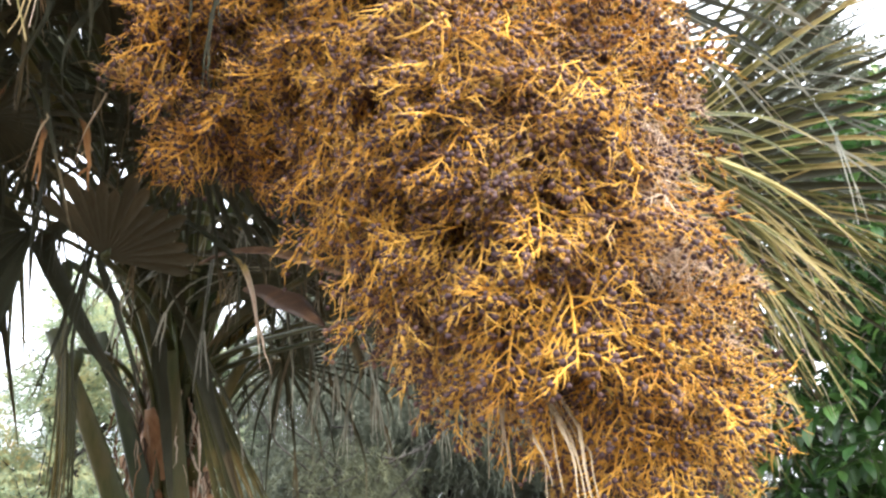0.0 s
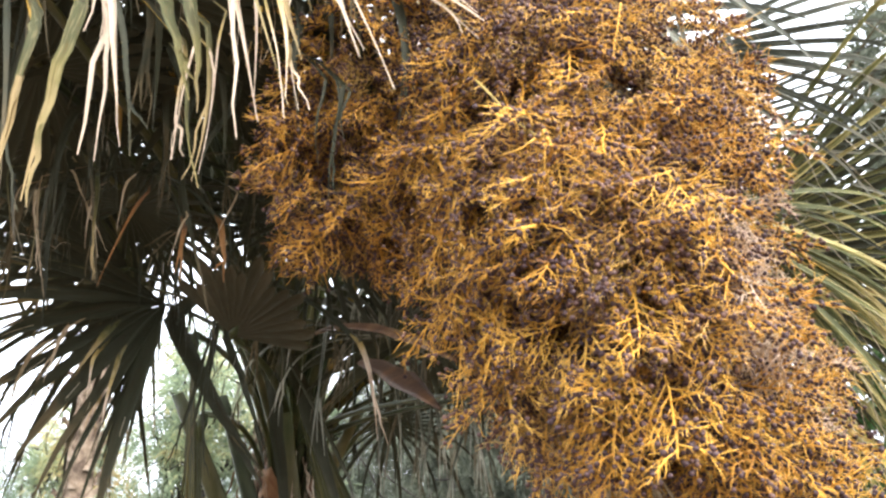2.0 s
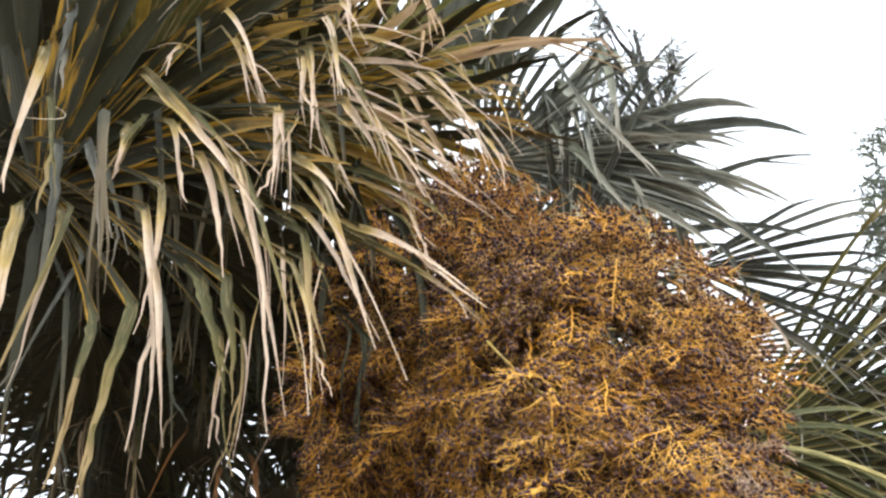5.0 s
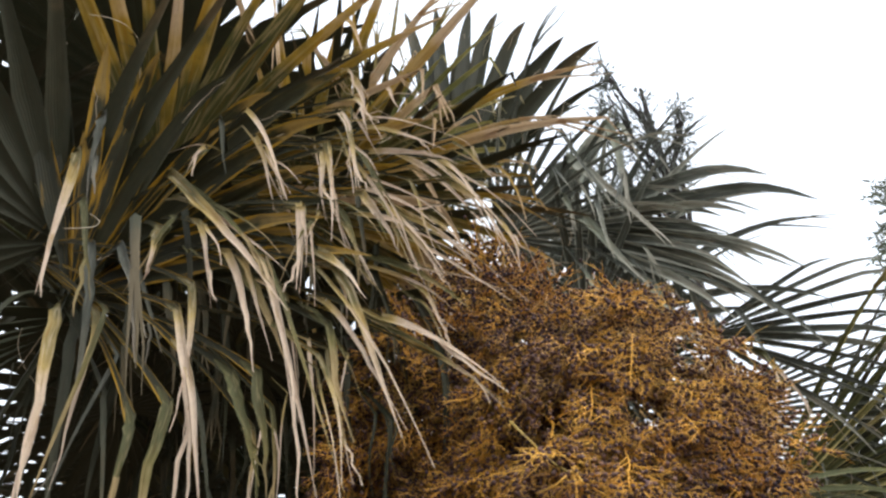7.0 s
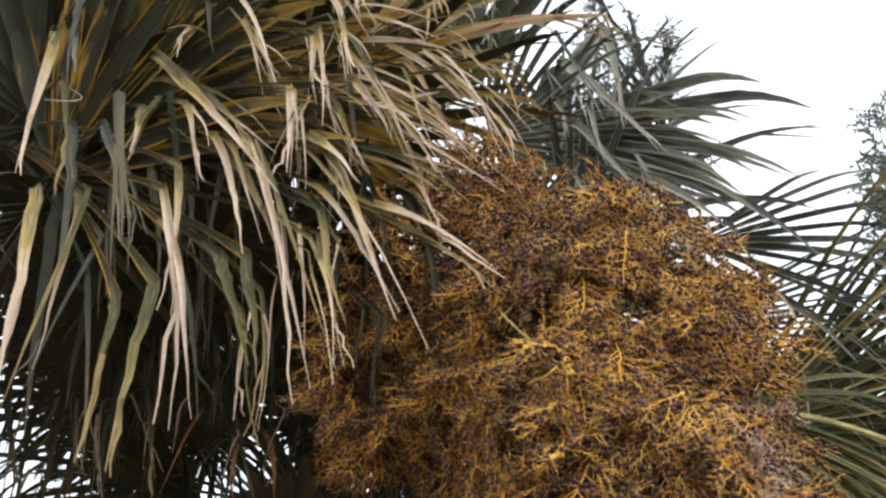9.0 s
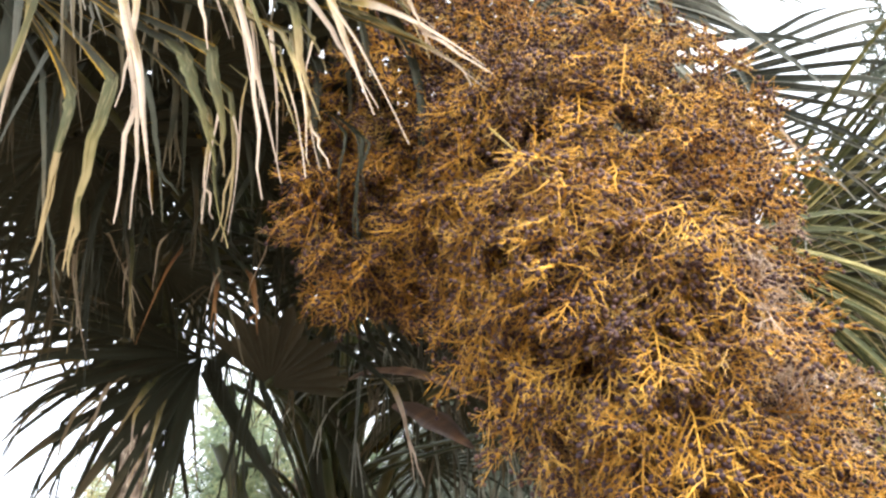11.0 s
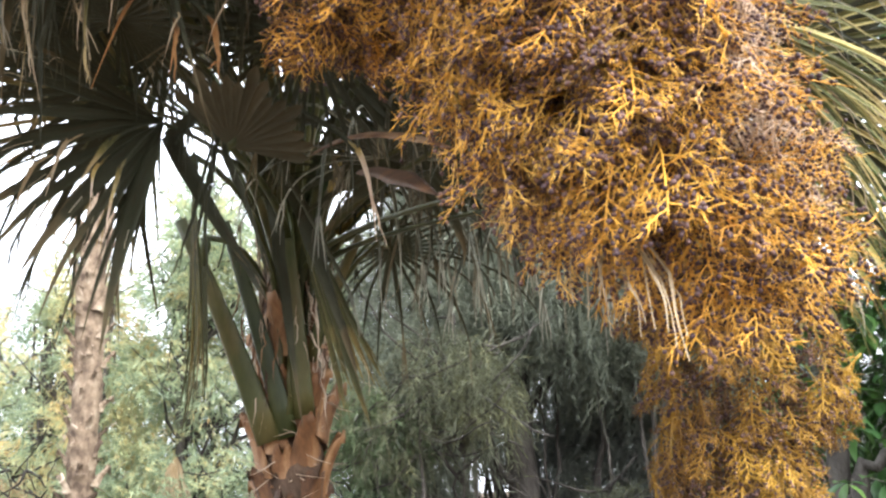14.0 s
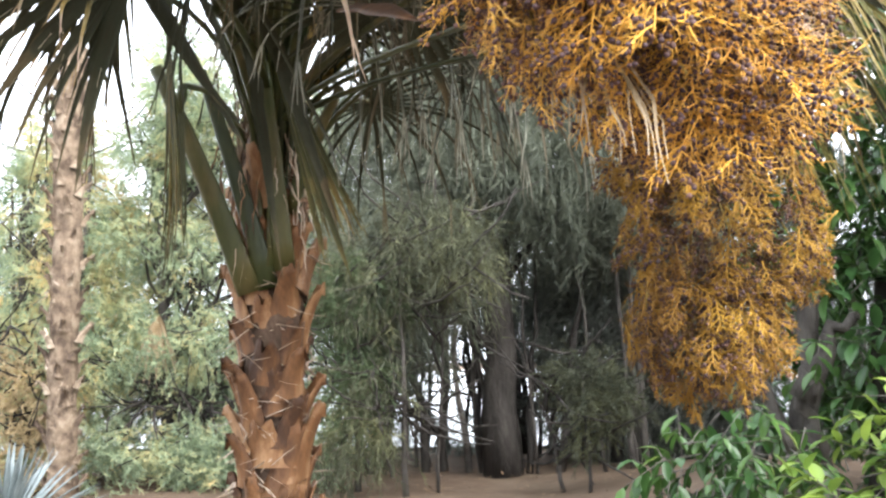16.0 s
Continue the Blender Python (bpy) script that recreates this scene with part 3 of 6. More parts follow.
def fruit_bunch(place, lobes, golden, carpet, kinds, heart, stalk_points, label, seed, branches=36, grow=1.0, down=0.62, ripe_above=9.0):
    """A hanging bunch: a stalk, branches that leave it, and on each the branchlets over and inside the lobes (centre,
    radii).
    kinds: meshes of the ripe outer branchlets, of the crowded inner ones coloured darker as if shaded and of those
    withered on the outer flank; heart: where the branches part."""
    rng = random.Random(seed)
    place, heart = Vector(place), Vector(heart)
    bunch = thing("fruit_bunch", place, label, "fruit bunch", "fruit bunches of the palm")
    v, f = [], []
    pts = [Vector(p) - place for p in stalk_points]
    tube(v, f, pts, [0.022 - 0.016 * i / (len(pts) - 1) for i in range(len(pts))], 8)
    part("main_stalk", mesh_of("main_stalk", v, f, STALK), bunch, "thick yellow-green fruit stalk")
    weights = [r[0] * r[2] for c, r in lobes]
    placed = []
    tries = 0
    while len(placed) < golden + carpet and tries < 40000:
        tries += 1
        outer = len(placed) < golden
        c, r = rng.choices(lobes, weights)[0]
        d = unit((rng.gauss(0, 1), rng.gauss(0, 1), rng.gauss(0, 1)))
        if d.y > 0.3 and rng.random() < (0.95 if outer else 0.55):
            d.y = -d.y
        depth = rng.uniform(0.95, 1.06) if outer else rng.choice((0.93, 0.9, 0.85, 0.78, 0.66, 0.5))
        p = Vector(c) + Vector((d.x * r[0], d.y * r[1], d.z * r[2])) * depth
        inside = 9.0
        for c2, r2 in lobes:
            e = p - Vector(c2)
            inside = min(inside, math.sqrt((e.x / r2[0]) ** 2 + (e.y / r2[1]) ** 2 + (e.z / r2[2]) ** 2))
        if inside < (0.88 if outer else 0.45):
            continue
        if outer and any((p - o[0]).length < 0.07 * grow for o in placed):
            continue
        if not outer and p.x < -0.32 and rng.random() < 0.4:
            continue
        normal = unit((d.x / r[0], d.y / r[1], d.z / r[2]))
        flow = unit(p - heart)
        axis = unit(flow * 0.42 + normal * (0.2 if outer else 0.4) + Vector((rng.gauss(0, 0.42), rng.gauss(0, 0.2) - 0.1, rng.gauss(0, 0.4) - down)))
        placed.append((p, axis, normal, rng.uniform(0.8, 1.25) * grow, outer))
    # the branches: their ends are spread evenly over the bunch
    ends = [placed[0][0]]
    while len(ends) < branches:
        ends.append(max((o[0] for o in placed[:golden + carpet // 3]), key=lambda q: min((q - e).length for e in ends)))
    stems = []
    for e in ends:
        mid = heart.lerp(e, 0.5) + Vector((0, 0.05, 0.1 * (heart - e).length))
        n = 9
        path = [heart.lerp(mid, i / n).lerp(mid.lerp(e, i / n), i / n) - place + Vector((rng.gauss(0, 0.006), rng.gauss(0, 0.006), rng.gauss(0, 0.006))) for i in range(n + 1)]
        v, f = [], []
        tube(v, f, path, [0.0085 - 0.0055 * i / n for i in range(n + 1)], 6)
        stems.append(part("fruiting_branch", mesh_of("fruiting_branch", v, f, STALK), bunch, "curved yellow fruiting branch"))
    for p, axis, normal, size, outer in placed:
        k = min(range(branches), key=lambda i: (p - ends[i]).length)
        # the left flank takes some darker twigs to look shaded
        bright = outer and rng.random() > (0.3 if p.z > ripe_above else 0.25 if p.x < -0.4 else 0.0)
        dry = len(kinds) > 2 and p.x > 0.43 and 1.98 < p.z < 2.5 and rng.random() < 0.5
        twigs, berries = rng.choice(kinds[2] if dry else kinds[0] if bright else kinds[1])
        side = axis.cross(normal)
        side = unit(side) if side.length > 0.05 else axis.orthogonal().normalized()
        m = Matrix((side, axis.cross(side), axis)).transposed().to_4x4() @ Matrix.Rotation(rng.uniform(-0.5, 0.5), 4, "Z")
        at = Matrix.Translation(p - place - axis * 0.1 * size) @ m @ Matrix.Scale(size, 4)
        ob = part("fruit_branchlet", twigs, stems[k])
        ob.matrix_local = at
        if berries:
            cluster = tagged(part("berry_cluster", berries, stems[k], "small round purple-black berries"), kind="stuff")
            cluster.matrix_local = at
    return bunch


# ---- trees ----
def plume_cloud(rng, blobs, plumes, needles, long, thin, hang):
    """Feathery foliage: twigs that hang, each with a row of fine needles."""
    w = np.array([b[1][0] * b[1][1] * b[1][2] for b in blobs]) ** 0.7
    pick = rng.choice(len(blobs), plumes, p=w / w.sum())
    c = np.array([b[0] for b in blobs])[pick]
    r = np.array([b[1] for b in blobs])[pick]
    d = rng.normal(size=(plumes, 3))
    d /= np.linalg.norm(d, axis=1, keepdims=True)
    o = c + d * r * (rng.uniform(0.25, 1.0, (plumes, 1)) ** 0.5)
    ax = d * 0.8 + rng.normal(size=(plumes, 3)) * 0.5
    ax[:, 2] -= hang
    ax /= np.linalg.norm(ax, axis=1, keepdims=True)
    length = rng.uniform(0.6, 1.5, (plumes, 1)) * long
    u = np.linspace(0.05, 1, needles)[None, :, None]
    p = o[:, None] + ax[:, None] * length[:, None] * u
    p[:, :, 2] -= (u[:, :, 0] ** 2) * length * 0.35 * hang
    nd = ax[:, None] * 0.8 + rng.normal(size=(plumes, needles, 3)) * 0.55
    nd[:, :, 2] -= hang * 0.35
    nd /= np.linalg.norm(nd, axis=2, keepdims=True)
    side = np.cross(nd, rng.normal(size=nd.shape))
    side /= np.linalg.norm(side, axis=2, keepdims=True)
    nl = rng.uniform(0.5, 1.4, (plumes, needles, 1)) * long * 0.38
    a, b, e = p - side * thin, p + side * thin, p + nd * nl
    verts = np.stack([a, b, e], axis=2).reshape(-1, 3)
    return verts


def tri_mesh(name, verts, material):
    n = len(verts) // 3
    me = bpy.data.meshes.new(name)
    me.vertices.add(len(verts))
    me.vertices.foreach_set("co", np.asarray(verts, dtype=np.float32).ravel())
    me.loops.add(3 * n)
    me.loops.foreach_set("vertex_index", np.arange(3 * n, dtype=np.int32))
    me.polygons.add(n)
    me.polygons.foreach_set("loop_start", np.arange(0, 3 * n, 3, dtype=np.int32))
    me.update()
    me.materials.append(material)
    return me


def feather_tree(base, height, trunk_r, blobs, plumes, material, label, seed, needles=16, long=0.4, thin=0.006, hang=0.5,
                 bark=None, lean=(0, 0), stems=1, name="feathery_tree", top=0.8):
    base = Vector(base)
    rng, nrng = random.Random(seed), np.random.RandomState(seed)
    tree = thing(name, base, label, "tree", "feathery trees behind the palm")
    for s in range(stems):
        off = Vector((rng.uniform(-1, 1), rng.uniform(-0.6, 0.6), 0)) * (0.5 if stems > 1 else 0)
        crest = Vector((lean[0] + off.x * 1.6, lean[1] + off.y, height * top))
        v, f = [], []
        pts = bent(off, crest, 0, 9, 0.12 * trunk_r + 0.01, rng)
        k = 1.0 if stems == 1 else rng.uniform(0.5, 1.0)
        tube(v, f, pts, [trunk_r * k * (1.08 - 0.8 * i / 9 + (0.08 if i == 0 else 0)) for i in range(10)], 9)
        part("trunk", mesh_of("trunk", v, f, bark or BARK), tree)
        if s == 0:
            tips = [(Vector(b[0]) - base + Vector((rng.uniform(-0.3, 0.3), 0, rng.uniform(-0.2, 0.4))), rng.uniform(0.2, 0.35)) for b in blobs]
            v, f = [], []
            for tip, kk in tips:
                i = min(7, max(2, int(tip.z / max(height * top, 0.1) * 9) - 2))
                bp = bent(pts[i], tip, 0.12, 6, 0.08, rng)
                tube(v, f, bp, [trunk_r * kk * (1 - j / 6.5) + 0.006 for j in range(7)], 5)
                for _ in range(4):
                    o = bp[rng.randrange(2, 6)]
                    e = o + Vector((rng.uniform(-0.8, 0.8), rng.uniform(-0.6, 0.6), rng.uniform(-0.5, 0.7)))
                    tube(v, f, bent(o, e, -0.05, 4, 0.04, rng), [0.014 - 0.002 * j for j in range(5)], 4)
            tagged(part("branchwork", mesh_of("branchwork", v, f, bark or BARK), tree), kind="stuff")
    verts = plume_cloud(nrng, blobs, plumes, needles, long, thin, hang) - np.array(base)
    part("crown", tri_mesh("crown", verts, material), tree, "fine feathery hanging foliage")
    return tree


def leaf_shape(long, half):
    """A folded, pointed, slightly curled leaf blade along +y."""
    rows = ((0.0, 0.12, 0.0), (0.25, 0.85, 0.02), (0.55, 1.0, 0.03), (0.82, 0.6, 0.0), (1.0, 0.03, -0.05))
    v, f = [], []
    for u, w, z in rows:
        v += [(-half * w, u * long, z * long + half * w * 0.35), (0, u * long, z * long), (half * w, u * long, z * long + half * w * 0.35)]
    for k in range(4):
        b = 3 * k
        f += [(b, b + 1, b + 4, b + 3), (b + 1, b + 2, b + 5, b + 4)]
    return v, f


def leafy_tree(base, trunks, blobs, count, singles, label, seed, long=0.11, half=0.024, name="broadleaf_tree", category="tree", droop=0.5, near=None, tone=None):
    """A broad-leaved tree or shrub; the singles are leaves of their own, the rest one crown."""
    base = Vector(base)
    rng = random.Random(seed)
    tree = thing(name, base, label, category)
    for a, b, r, sag in trunks:
        v, f = [], []
        pts = bent(Vector(a) - base, Vector(b) - base, sag, 9, r * 0.5, rng)
        tube(v, f, pts, [r * (1.1 - 0.7 * i / 9) for i in range(10)], 9)
        part("trunk", mesh_of("trunk", v, f, BARK), tree)
    lv, lf = leaf_shape(long, half)
    lv = np.array(lv)
    shapes = [mesh_of("leaf", leaf_shape(long * s, half * s * q)[0], lf, tone or LEAF) for s, q in ((1.0, 1.0), (1.25, 0.9), (0.8, 1.1))]
    weights = [b[1][0] * b[1][1] * b[1][2] for b in blobs]
    allv, allf = [], []
    sv, sf = [], []

    def spot():
        c, r = rng.choices(blobs, weights)[0]
        d = unit((rng.gauss(0, 1), rng.gauss(0, 1), rng.gauss(0, 1)))
        k = rng.uniform(0.2, 1) ** 0.4
        return Vector((c[0] + d.x * r[0] * k, c[1] + d.y * r[1] * k, c[2] + d.z * r[2] * k)) - base, d

    done = 0
    while done < count + singles:
        o, d = spot()
        tw = unit(d + Vector((rng.gauss(0, 0.5), rng.gauss(0, 0.5), rng.gauss(0, 0.5) - droop * 0.4)))
        n = rng.randrange(5, 9)
        tip = o + tw * 0.22
        tube(sv, sf, [o - tw * 0.12, o, tip], [0.005, 0.004, 0.002], 3)
        for k in range(n):
            p = o.lerp(tip, k / n)
            ang = k * 2.4 + rng.uniform(-0.3, 0.3)
            a1 = unit(tw.cross(Vector((0.3, 0.2, 1))))
            out = a1 * math.cos(ang) + a1.cross(tw) * math.sin(ang)
            dr = unit(out * 0.9 + tw * 0.6 + Vector((0, 0, -droop * rng.uniform(0.4, 1.4))))
            m = dr.to_track_quat("Y", "Z").to_matrix()
            s = rng.uniform(0.7, 1.3)
            if done < singles and (near is None or near(p + base)):
                ob = part("leaf", rng.choice(shapes), tree)
                ob.matrix_local = Matrix.Translation(p) @ m.to_4x4() @ Matrix.Scale(s, 4)
            else:
                b0 = len(allv)
                pts = (np.array(m) @ (lv * s).T).T + np.array(p)
                allv.extend(map(tuple, pts))
                allf.extend(tuple(b0 + j for j in q) for q in lf)
            done += 1
    if allv:
        tagged(part("crown", mesh_of("crown", allv, allf, tone or LEAF), tree, "dense glossy green leaves"), kind="stuff")
    tagged(part("twig_growth", mesh_of("twig_growth", sv, sf, BARK_GREY), tree), kind="stuff")
    return tree


# ---- ground ----
def ground_sheet():
    xs = np.unique(np.concatenate([np.linspace(-14, 14, 85), np.array([-1500, -400, -120, -50, -25, 25, 50, 120, 400, 1500])]))
    ys = np.unique(np.concatenate([np.linspace(-6, 22, 85), np.array([-1500, -300, -80, -25, 30, 50, 120, 400, 1500])]))
    verts, faces = [], []
    for y in ys:
        for x in xs:
            z = 0.05 * noise.noise(Vector((x * 0.5, y * 0.5, 0))) + 0.02 * noise.noise(Vector((x * 2.1, y * 2.1, 4)))
            z += 0.22 * max(0.0, min(1.0, (x + 0.6) / 1.6)) * math.exp(-((y - 9.0) / 2.0) ** 2)
            if y > 14 or abs(x) > 14:
                z *= 0.3
            verts.append((x, y, z))
    nx = len(xs)
    for j in range(len(ys) - 1):
        for i in range(nx - 1):
            faces.append((j * nx + i, j * nx + i + 1, (j + 1) * nx + i + 1, (j + 1) * nx + i))
    ob = new("ground", mesh_of("ground", verts, faces, SAND))
    tagged(ob, "bare sandy brown soil with scattered dry litter", "ground", kind="structure")


ground_sheet()


def ground_litter():
    rng = np.random.RandomState(5)
    n = 5000
    c = np.stack([rng.uniform(-7, 4, n), rng.uniform(3.0, 13, n), rng.uniform(0.02, 0.06, n)], axis=1)
    c[:, 2] += 0.2 * np.clip((c[:, 0] + 0.6) / 1.6, 0, 1) * np.exp(-((c[:, 1] - 9.0) / 2.0) ** 2)
    d = rng.normal(size=(n, 3)) * np.array([1, 1, 0.15])
    d /= np.linalg.norm(d, axis=1, keepdims=True)
    s = np.cross(d, np.array([0, 0, 1.0])) * rng.uniform(0.004, 0.012, (n, 1))
    length = rng.uniform(0.03, 0.16, (n, 1))
    verts = np.stack([c - s, c + s, c + d * length], axis=1).reshape(-1, 3)
    ob = new("leaf_litter", tri_mesh("leaf_litter", verts, LITTER))
    tagged(ob, "dry brown leaf bits and twigs on the sand", "leaf litter", kind="stuff")


ground_litter()


# ---- the palm ----
PALM_X, PALM_Y = -1.73, 4.85
palm = thing("palm_tree", (PALM_X, PALM_Y, 0), "fan palm with brown split leaf bases, drying leaves and hanging fruit", "palm tree")


def boot_shape(long, half, rng):
    """The stub of an old leaf stalk: a curved trough, broad below, cut ragged and notched above."""
    v, f, n = [], [], 7
    for i in range(n + 1):
        u = i / n
        w = half * (1.0 - 0.62 * u ** 0.8) * (1.12 if i == 0 else 1)
        out = 0.02 + 0.075 * u ** 2.2
        z = long * u
        for k in range(7):
            s = -1 + k / 3.0
            curl = 0.38 * w * s * s
            rag = 0.0
            if i == n:
                rag = rng.uniform(-0.03, 0.03) - (0.05 if k == 3 else 0)
            v.append((w * s, -(out - curl + 0.02 * (1 - abs(s))), z + rag))
    inner = len(v)
    for p in list(v):
        v.append((p[0] * 0.9, p[1] + 0.014, p[2]))
    for i in range(n):
        for k in range(6):
            a, b = i * 7 + k, i * 7 + k + 1
            f.append((a, b, b + 7, a + 7))
            f.append((inner + b, inner + a, inner + a + 7, inner + b + 7))
    for k in range(6):
        a = n * 7 + k
        f.append((a, a + 1, inner + a + 1, inner + a))
    for i in range(n):
        a = i * 7
        f.append((a + 7, inner + a + 7, inner + a, a))
        a = i * 7 + 6
        f.append((a, inner + a, inner + a + 7, a + 7))
    return v, f


def palm_trunk(parent, height, radius, boots, seed, material, boot_mats, top_boot=None, long=(0.24, 0.4), fibres=260, half=(0.125, 0.185)):
    rng = random.Random(seed)
    v, f = [], []
    n = 22
    pts = [Vector((0.02 * math.sin(i * 0.7), 0.02 * math.cos(i * 0.9), height * i / n)) for i in range(n + 1)]
    tube(v, f, pts, [radius * (1.0 + 0.08 * math.sin(i * 2.3) + (0.15 if i == 0 else 0)) for i in range(n + 1)], 18)
    trunk = part("trunk", mesh_of("trunk", v, f, material), parent, "fibrous brown palm trunk")
    shapes = []
    for k in range(7):
        bv, bf = boot_shape(rng.uniform(*long), rng.uniform(*half), rng)
        shapes.append(mesh_of("leaf_base", bv, bf, boot_mats[0]))
    for i in range(boots):
        a = i * 2.39996 + rng.uniform(-0.15, 0.15)
        z = (top_boot or height) * (i + 0.5) / boots
        m = Matrix.Rotation(a, 4, "Z") @ Matrix.Translation((0, -radius * 0.94, z)) @ Matrix.Rotation(radians(rng.uniform(-6, 9)), 4, "X") @ Matrix.Rotation(radians(rng.uniform(-16, 16)), 4, "Y")
        ob = part("leaf_base", rng.choice(shapes), trunk)
        ob.matrix_local = m @ Matrix.Scale(rng.uniform(0.7, 1.2), 4)
    # frayed pale fibres between the leaf bases
    for i in range(fibres):
        a, z = rng.uniform(0, 6.28), rng.uniform(0.1, top_boot or height)
        p = Vector((math.cos(a), math.sin(a), 0)) * (radius + rng.uniform(0.01, 0.06)) + Vector((0, 0, z))
        t = unit((-math.sin(a) * rng.choice((-1, 1)), math.cos(a), rng.uniform(-0.9, 0.9)))
        t2 = unit(t + Vector((math.cos(a), math.sin(a), 0)) * 0.9)
        w = rng.uniform(0.004, 0.013)
        long_ = rng.uniform(0.08, 0.2)
        q = [p, p + t * long_ * 0.5, p + t * long_ * 0.5 + t2 * long_ * 0.5]
        v, f = [], []
        tube(v, f, q, [w, w * 0.9, w * 0.25], 5, 0.25)
        part("frayed_fibre", mesh_of("frayed_fibre", v, f, boot_mats[1]), trunk, "pale frayed bark strip")
    return trunk


palm_trunk(palm, 2.85, 0.165, 70, 3, TRUNK_FIBRE, (BOOT, BOOT_EDGE), 2.35)

CROWN = Vector((PALM_X + 0.02, PALM_Y, 1.5))


root_rng = random.Random(4)


def root_at(hub, r=0.16, z=None):
    """Where a leaf's stalk leaves the trunk, on the side that faces its hub."""
    d = Vector(hub) - CROWN
    flat = unit((d.x, d.y, 0))
    return CROWN + flat * r * 0.8 + Vector((0, 0, root_rng.uniform(0.45, 1.2) if z is None else z))


def crown_leaf(hub, aim, face, radius, count, spread, label, material, z=None, sag=0.25, **more):
    leaf = fan_leaf(hub, aim, face, radius, count, spread, label, material, petiole=root_at(hub, 0.16, z), sag=sag, palm_tree=palm, **more)
    return leaf


# the drying leaves overhead with hanging tips
crown_leaf((-1.13, 1.55, 3.85), (0.97, 0.1, -0.1), (0.15, -0.5, -0.85), 1.2, 22, 200, "drying fan leaf with broken yellow tips",
           BLADE_GOLD, droop=0.5, snap=0.5, split=0.34, seed=12, threads=20, ragged=0.22, z=1.1, snap_at=(0.55, 0.85))
crown_leaf((-0.75, 1.9, 3.95), (0.9, 0.1, 0.1), (0.15, -0.6, -0.75), 1.05, 20, 190, "tangled fan leaf with broken yellow tips",
           BLADE_GOLD, droop=0.7, snap=0.75, split=0.3, seed=17, threads=16, ragged=0.25, z=1.1, snap_at=(0.5, 0.85))
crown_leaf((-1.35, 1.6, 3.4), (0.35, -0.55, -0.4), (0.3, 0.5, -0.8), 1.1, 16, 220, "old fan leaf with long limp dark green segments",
           BLADE_GREEN_SHADED, droop=2.6, snap=0.9, split=0.2, seed=13, threads=8, ragged=0.22, z=1.0, snap_at=(0.25, 0.6))
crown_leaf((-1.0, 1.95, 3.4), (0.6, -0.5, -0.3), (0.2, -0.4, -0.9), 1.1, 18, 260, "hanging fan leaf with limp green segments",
           BLADE_GREEN_SHADED, droop=2.6, snap=0.9, split=0.2, seed=14, threads=8, ragged=0.22, z=0.9, snap_at=(0.25, 0.6))
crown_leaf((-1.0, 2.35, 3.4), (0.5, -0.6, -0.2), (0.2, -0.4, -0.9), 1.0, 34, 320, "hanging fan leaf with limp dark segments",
           BLADE_GREEN_SHADED, droop=3.0, snap=0.8, split=0.3, seed=15, ragged=0.22, z=0.9, snap_at=(0.35, 0.6))
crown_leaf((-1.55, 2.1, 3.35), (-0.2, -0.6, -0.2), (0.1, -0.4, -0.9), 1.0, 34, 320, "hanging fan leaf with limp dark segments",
           BLADE_GREEN_SHADED, droop=2.6, snap=0.8, split=0.3, seed=16, ragged=0.22, z=0.9, snap_at=(0.35, 0.6))
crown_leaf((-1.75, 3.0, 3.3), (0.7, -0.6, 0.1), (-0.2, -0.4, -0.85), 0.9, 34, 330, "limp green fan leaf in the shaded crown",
           BLADE_GREEN_SHADED, droop=3.6, snap=0.9, split=0.22, seed=18, ragged=0.25, z=0.9)
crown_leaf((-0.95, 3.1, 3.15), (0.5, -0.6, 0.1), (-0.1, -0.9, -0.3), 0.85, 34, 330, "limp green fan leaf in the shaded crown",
           BLADE_GREEN_SHADED, droop=2.0, snap=0.6, split=0.24, seed=19, ragged=0.25, z=0.9)
crown_leaf((-1.3, 1.35, 3.5), (-0.25, -0.35, 0.85), (0.3, -0.7, -0.55), 1.25, 17, 190, "broad upright green fan leaf with yellow ribs",
           BLADE_GREEN_SHADED, droop=0.5, snap=0.3, split=0.36, seed=10, ragged=0.25, z=1.0, gap=0.1)
crown_leaf((0.1, 2.95, 3.75), (0.9, -0.1, -0.2), (0.2, -0.8, -0.55), 0.95, 24, 200, "limp grey-green fan leaf with broken tips",
           BLADE_GREY, droop=1.0, snap=0.6, split=0.3, seed=9, threads=8, ragged=0.25, z=1.0)
# an extra leaf that keeps the sun off the pleated leaf below
crown_leaf((-0.75, 2.15, 3.95), (0.5, -0.6, 0.2), (0.1, -0.3, -0.95), 0.95, 34, 320, "broad green fan leaf added over the fruit for shade",
           BLADE_GREEN_SHADED, droop=0.7, snap=0.5, split=0.45, seed=8, ragged=0.2, z=1.1)
crown_leaf((-0.15, 2.6, 4.1), (0.8, -0.3, -0.3), (0.3, -0.6, -0.7), 0.95, 22, 170, "limp grey-green fan leaf with broken tips", BLADE_GREY,
           droop=1.3, snap=0.8, split=0.22, seed=36, threads=10, z=1.1, ragged=0.25)
crown_leaf((0.48, 3.25, 3.4), (0.97, 0.1, -0.1), (0.1, -0.85, -0.5), 1.15, 18, 62, "spreading grey-green fan leaf with narrow tips", BLADE_GREY,
           droop=0.5, snap=0.25, split=0.25, seed=32, threads=6, z=1.0, ragged=0.2)
crown_leaf((0.5, 3.75, 3.1), (0.9, 0.2, -0.3), (0.25, -0.85, -0.45), 1.35, 20, 95, "arching yellow-green fan leaf with drooping tips", BLADE_STRIPED,
           droop=0.8, snap=0.15, split=0.25, seed=33, threads=8, z=1.0, ragged=0.2)
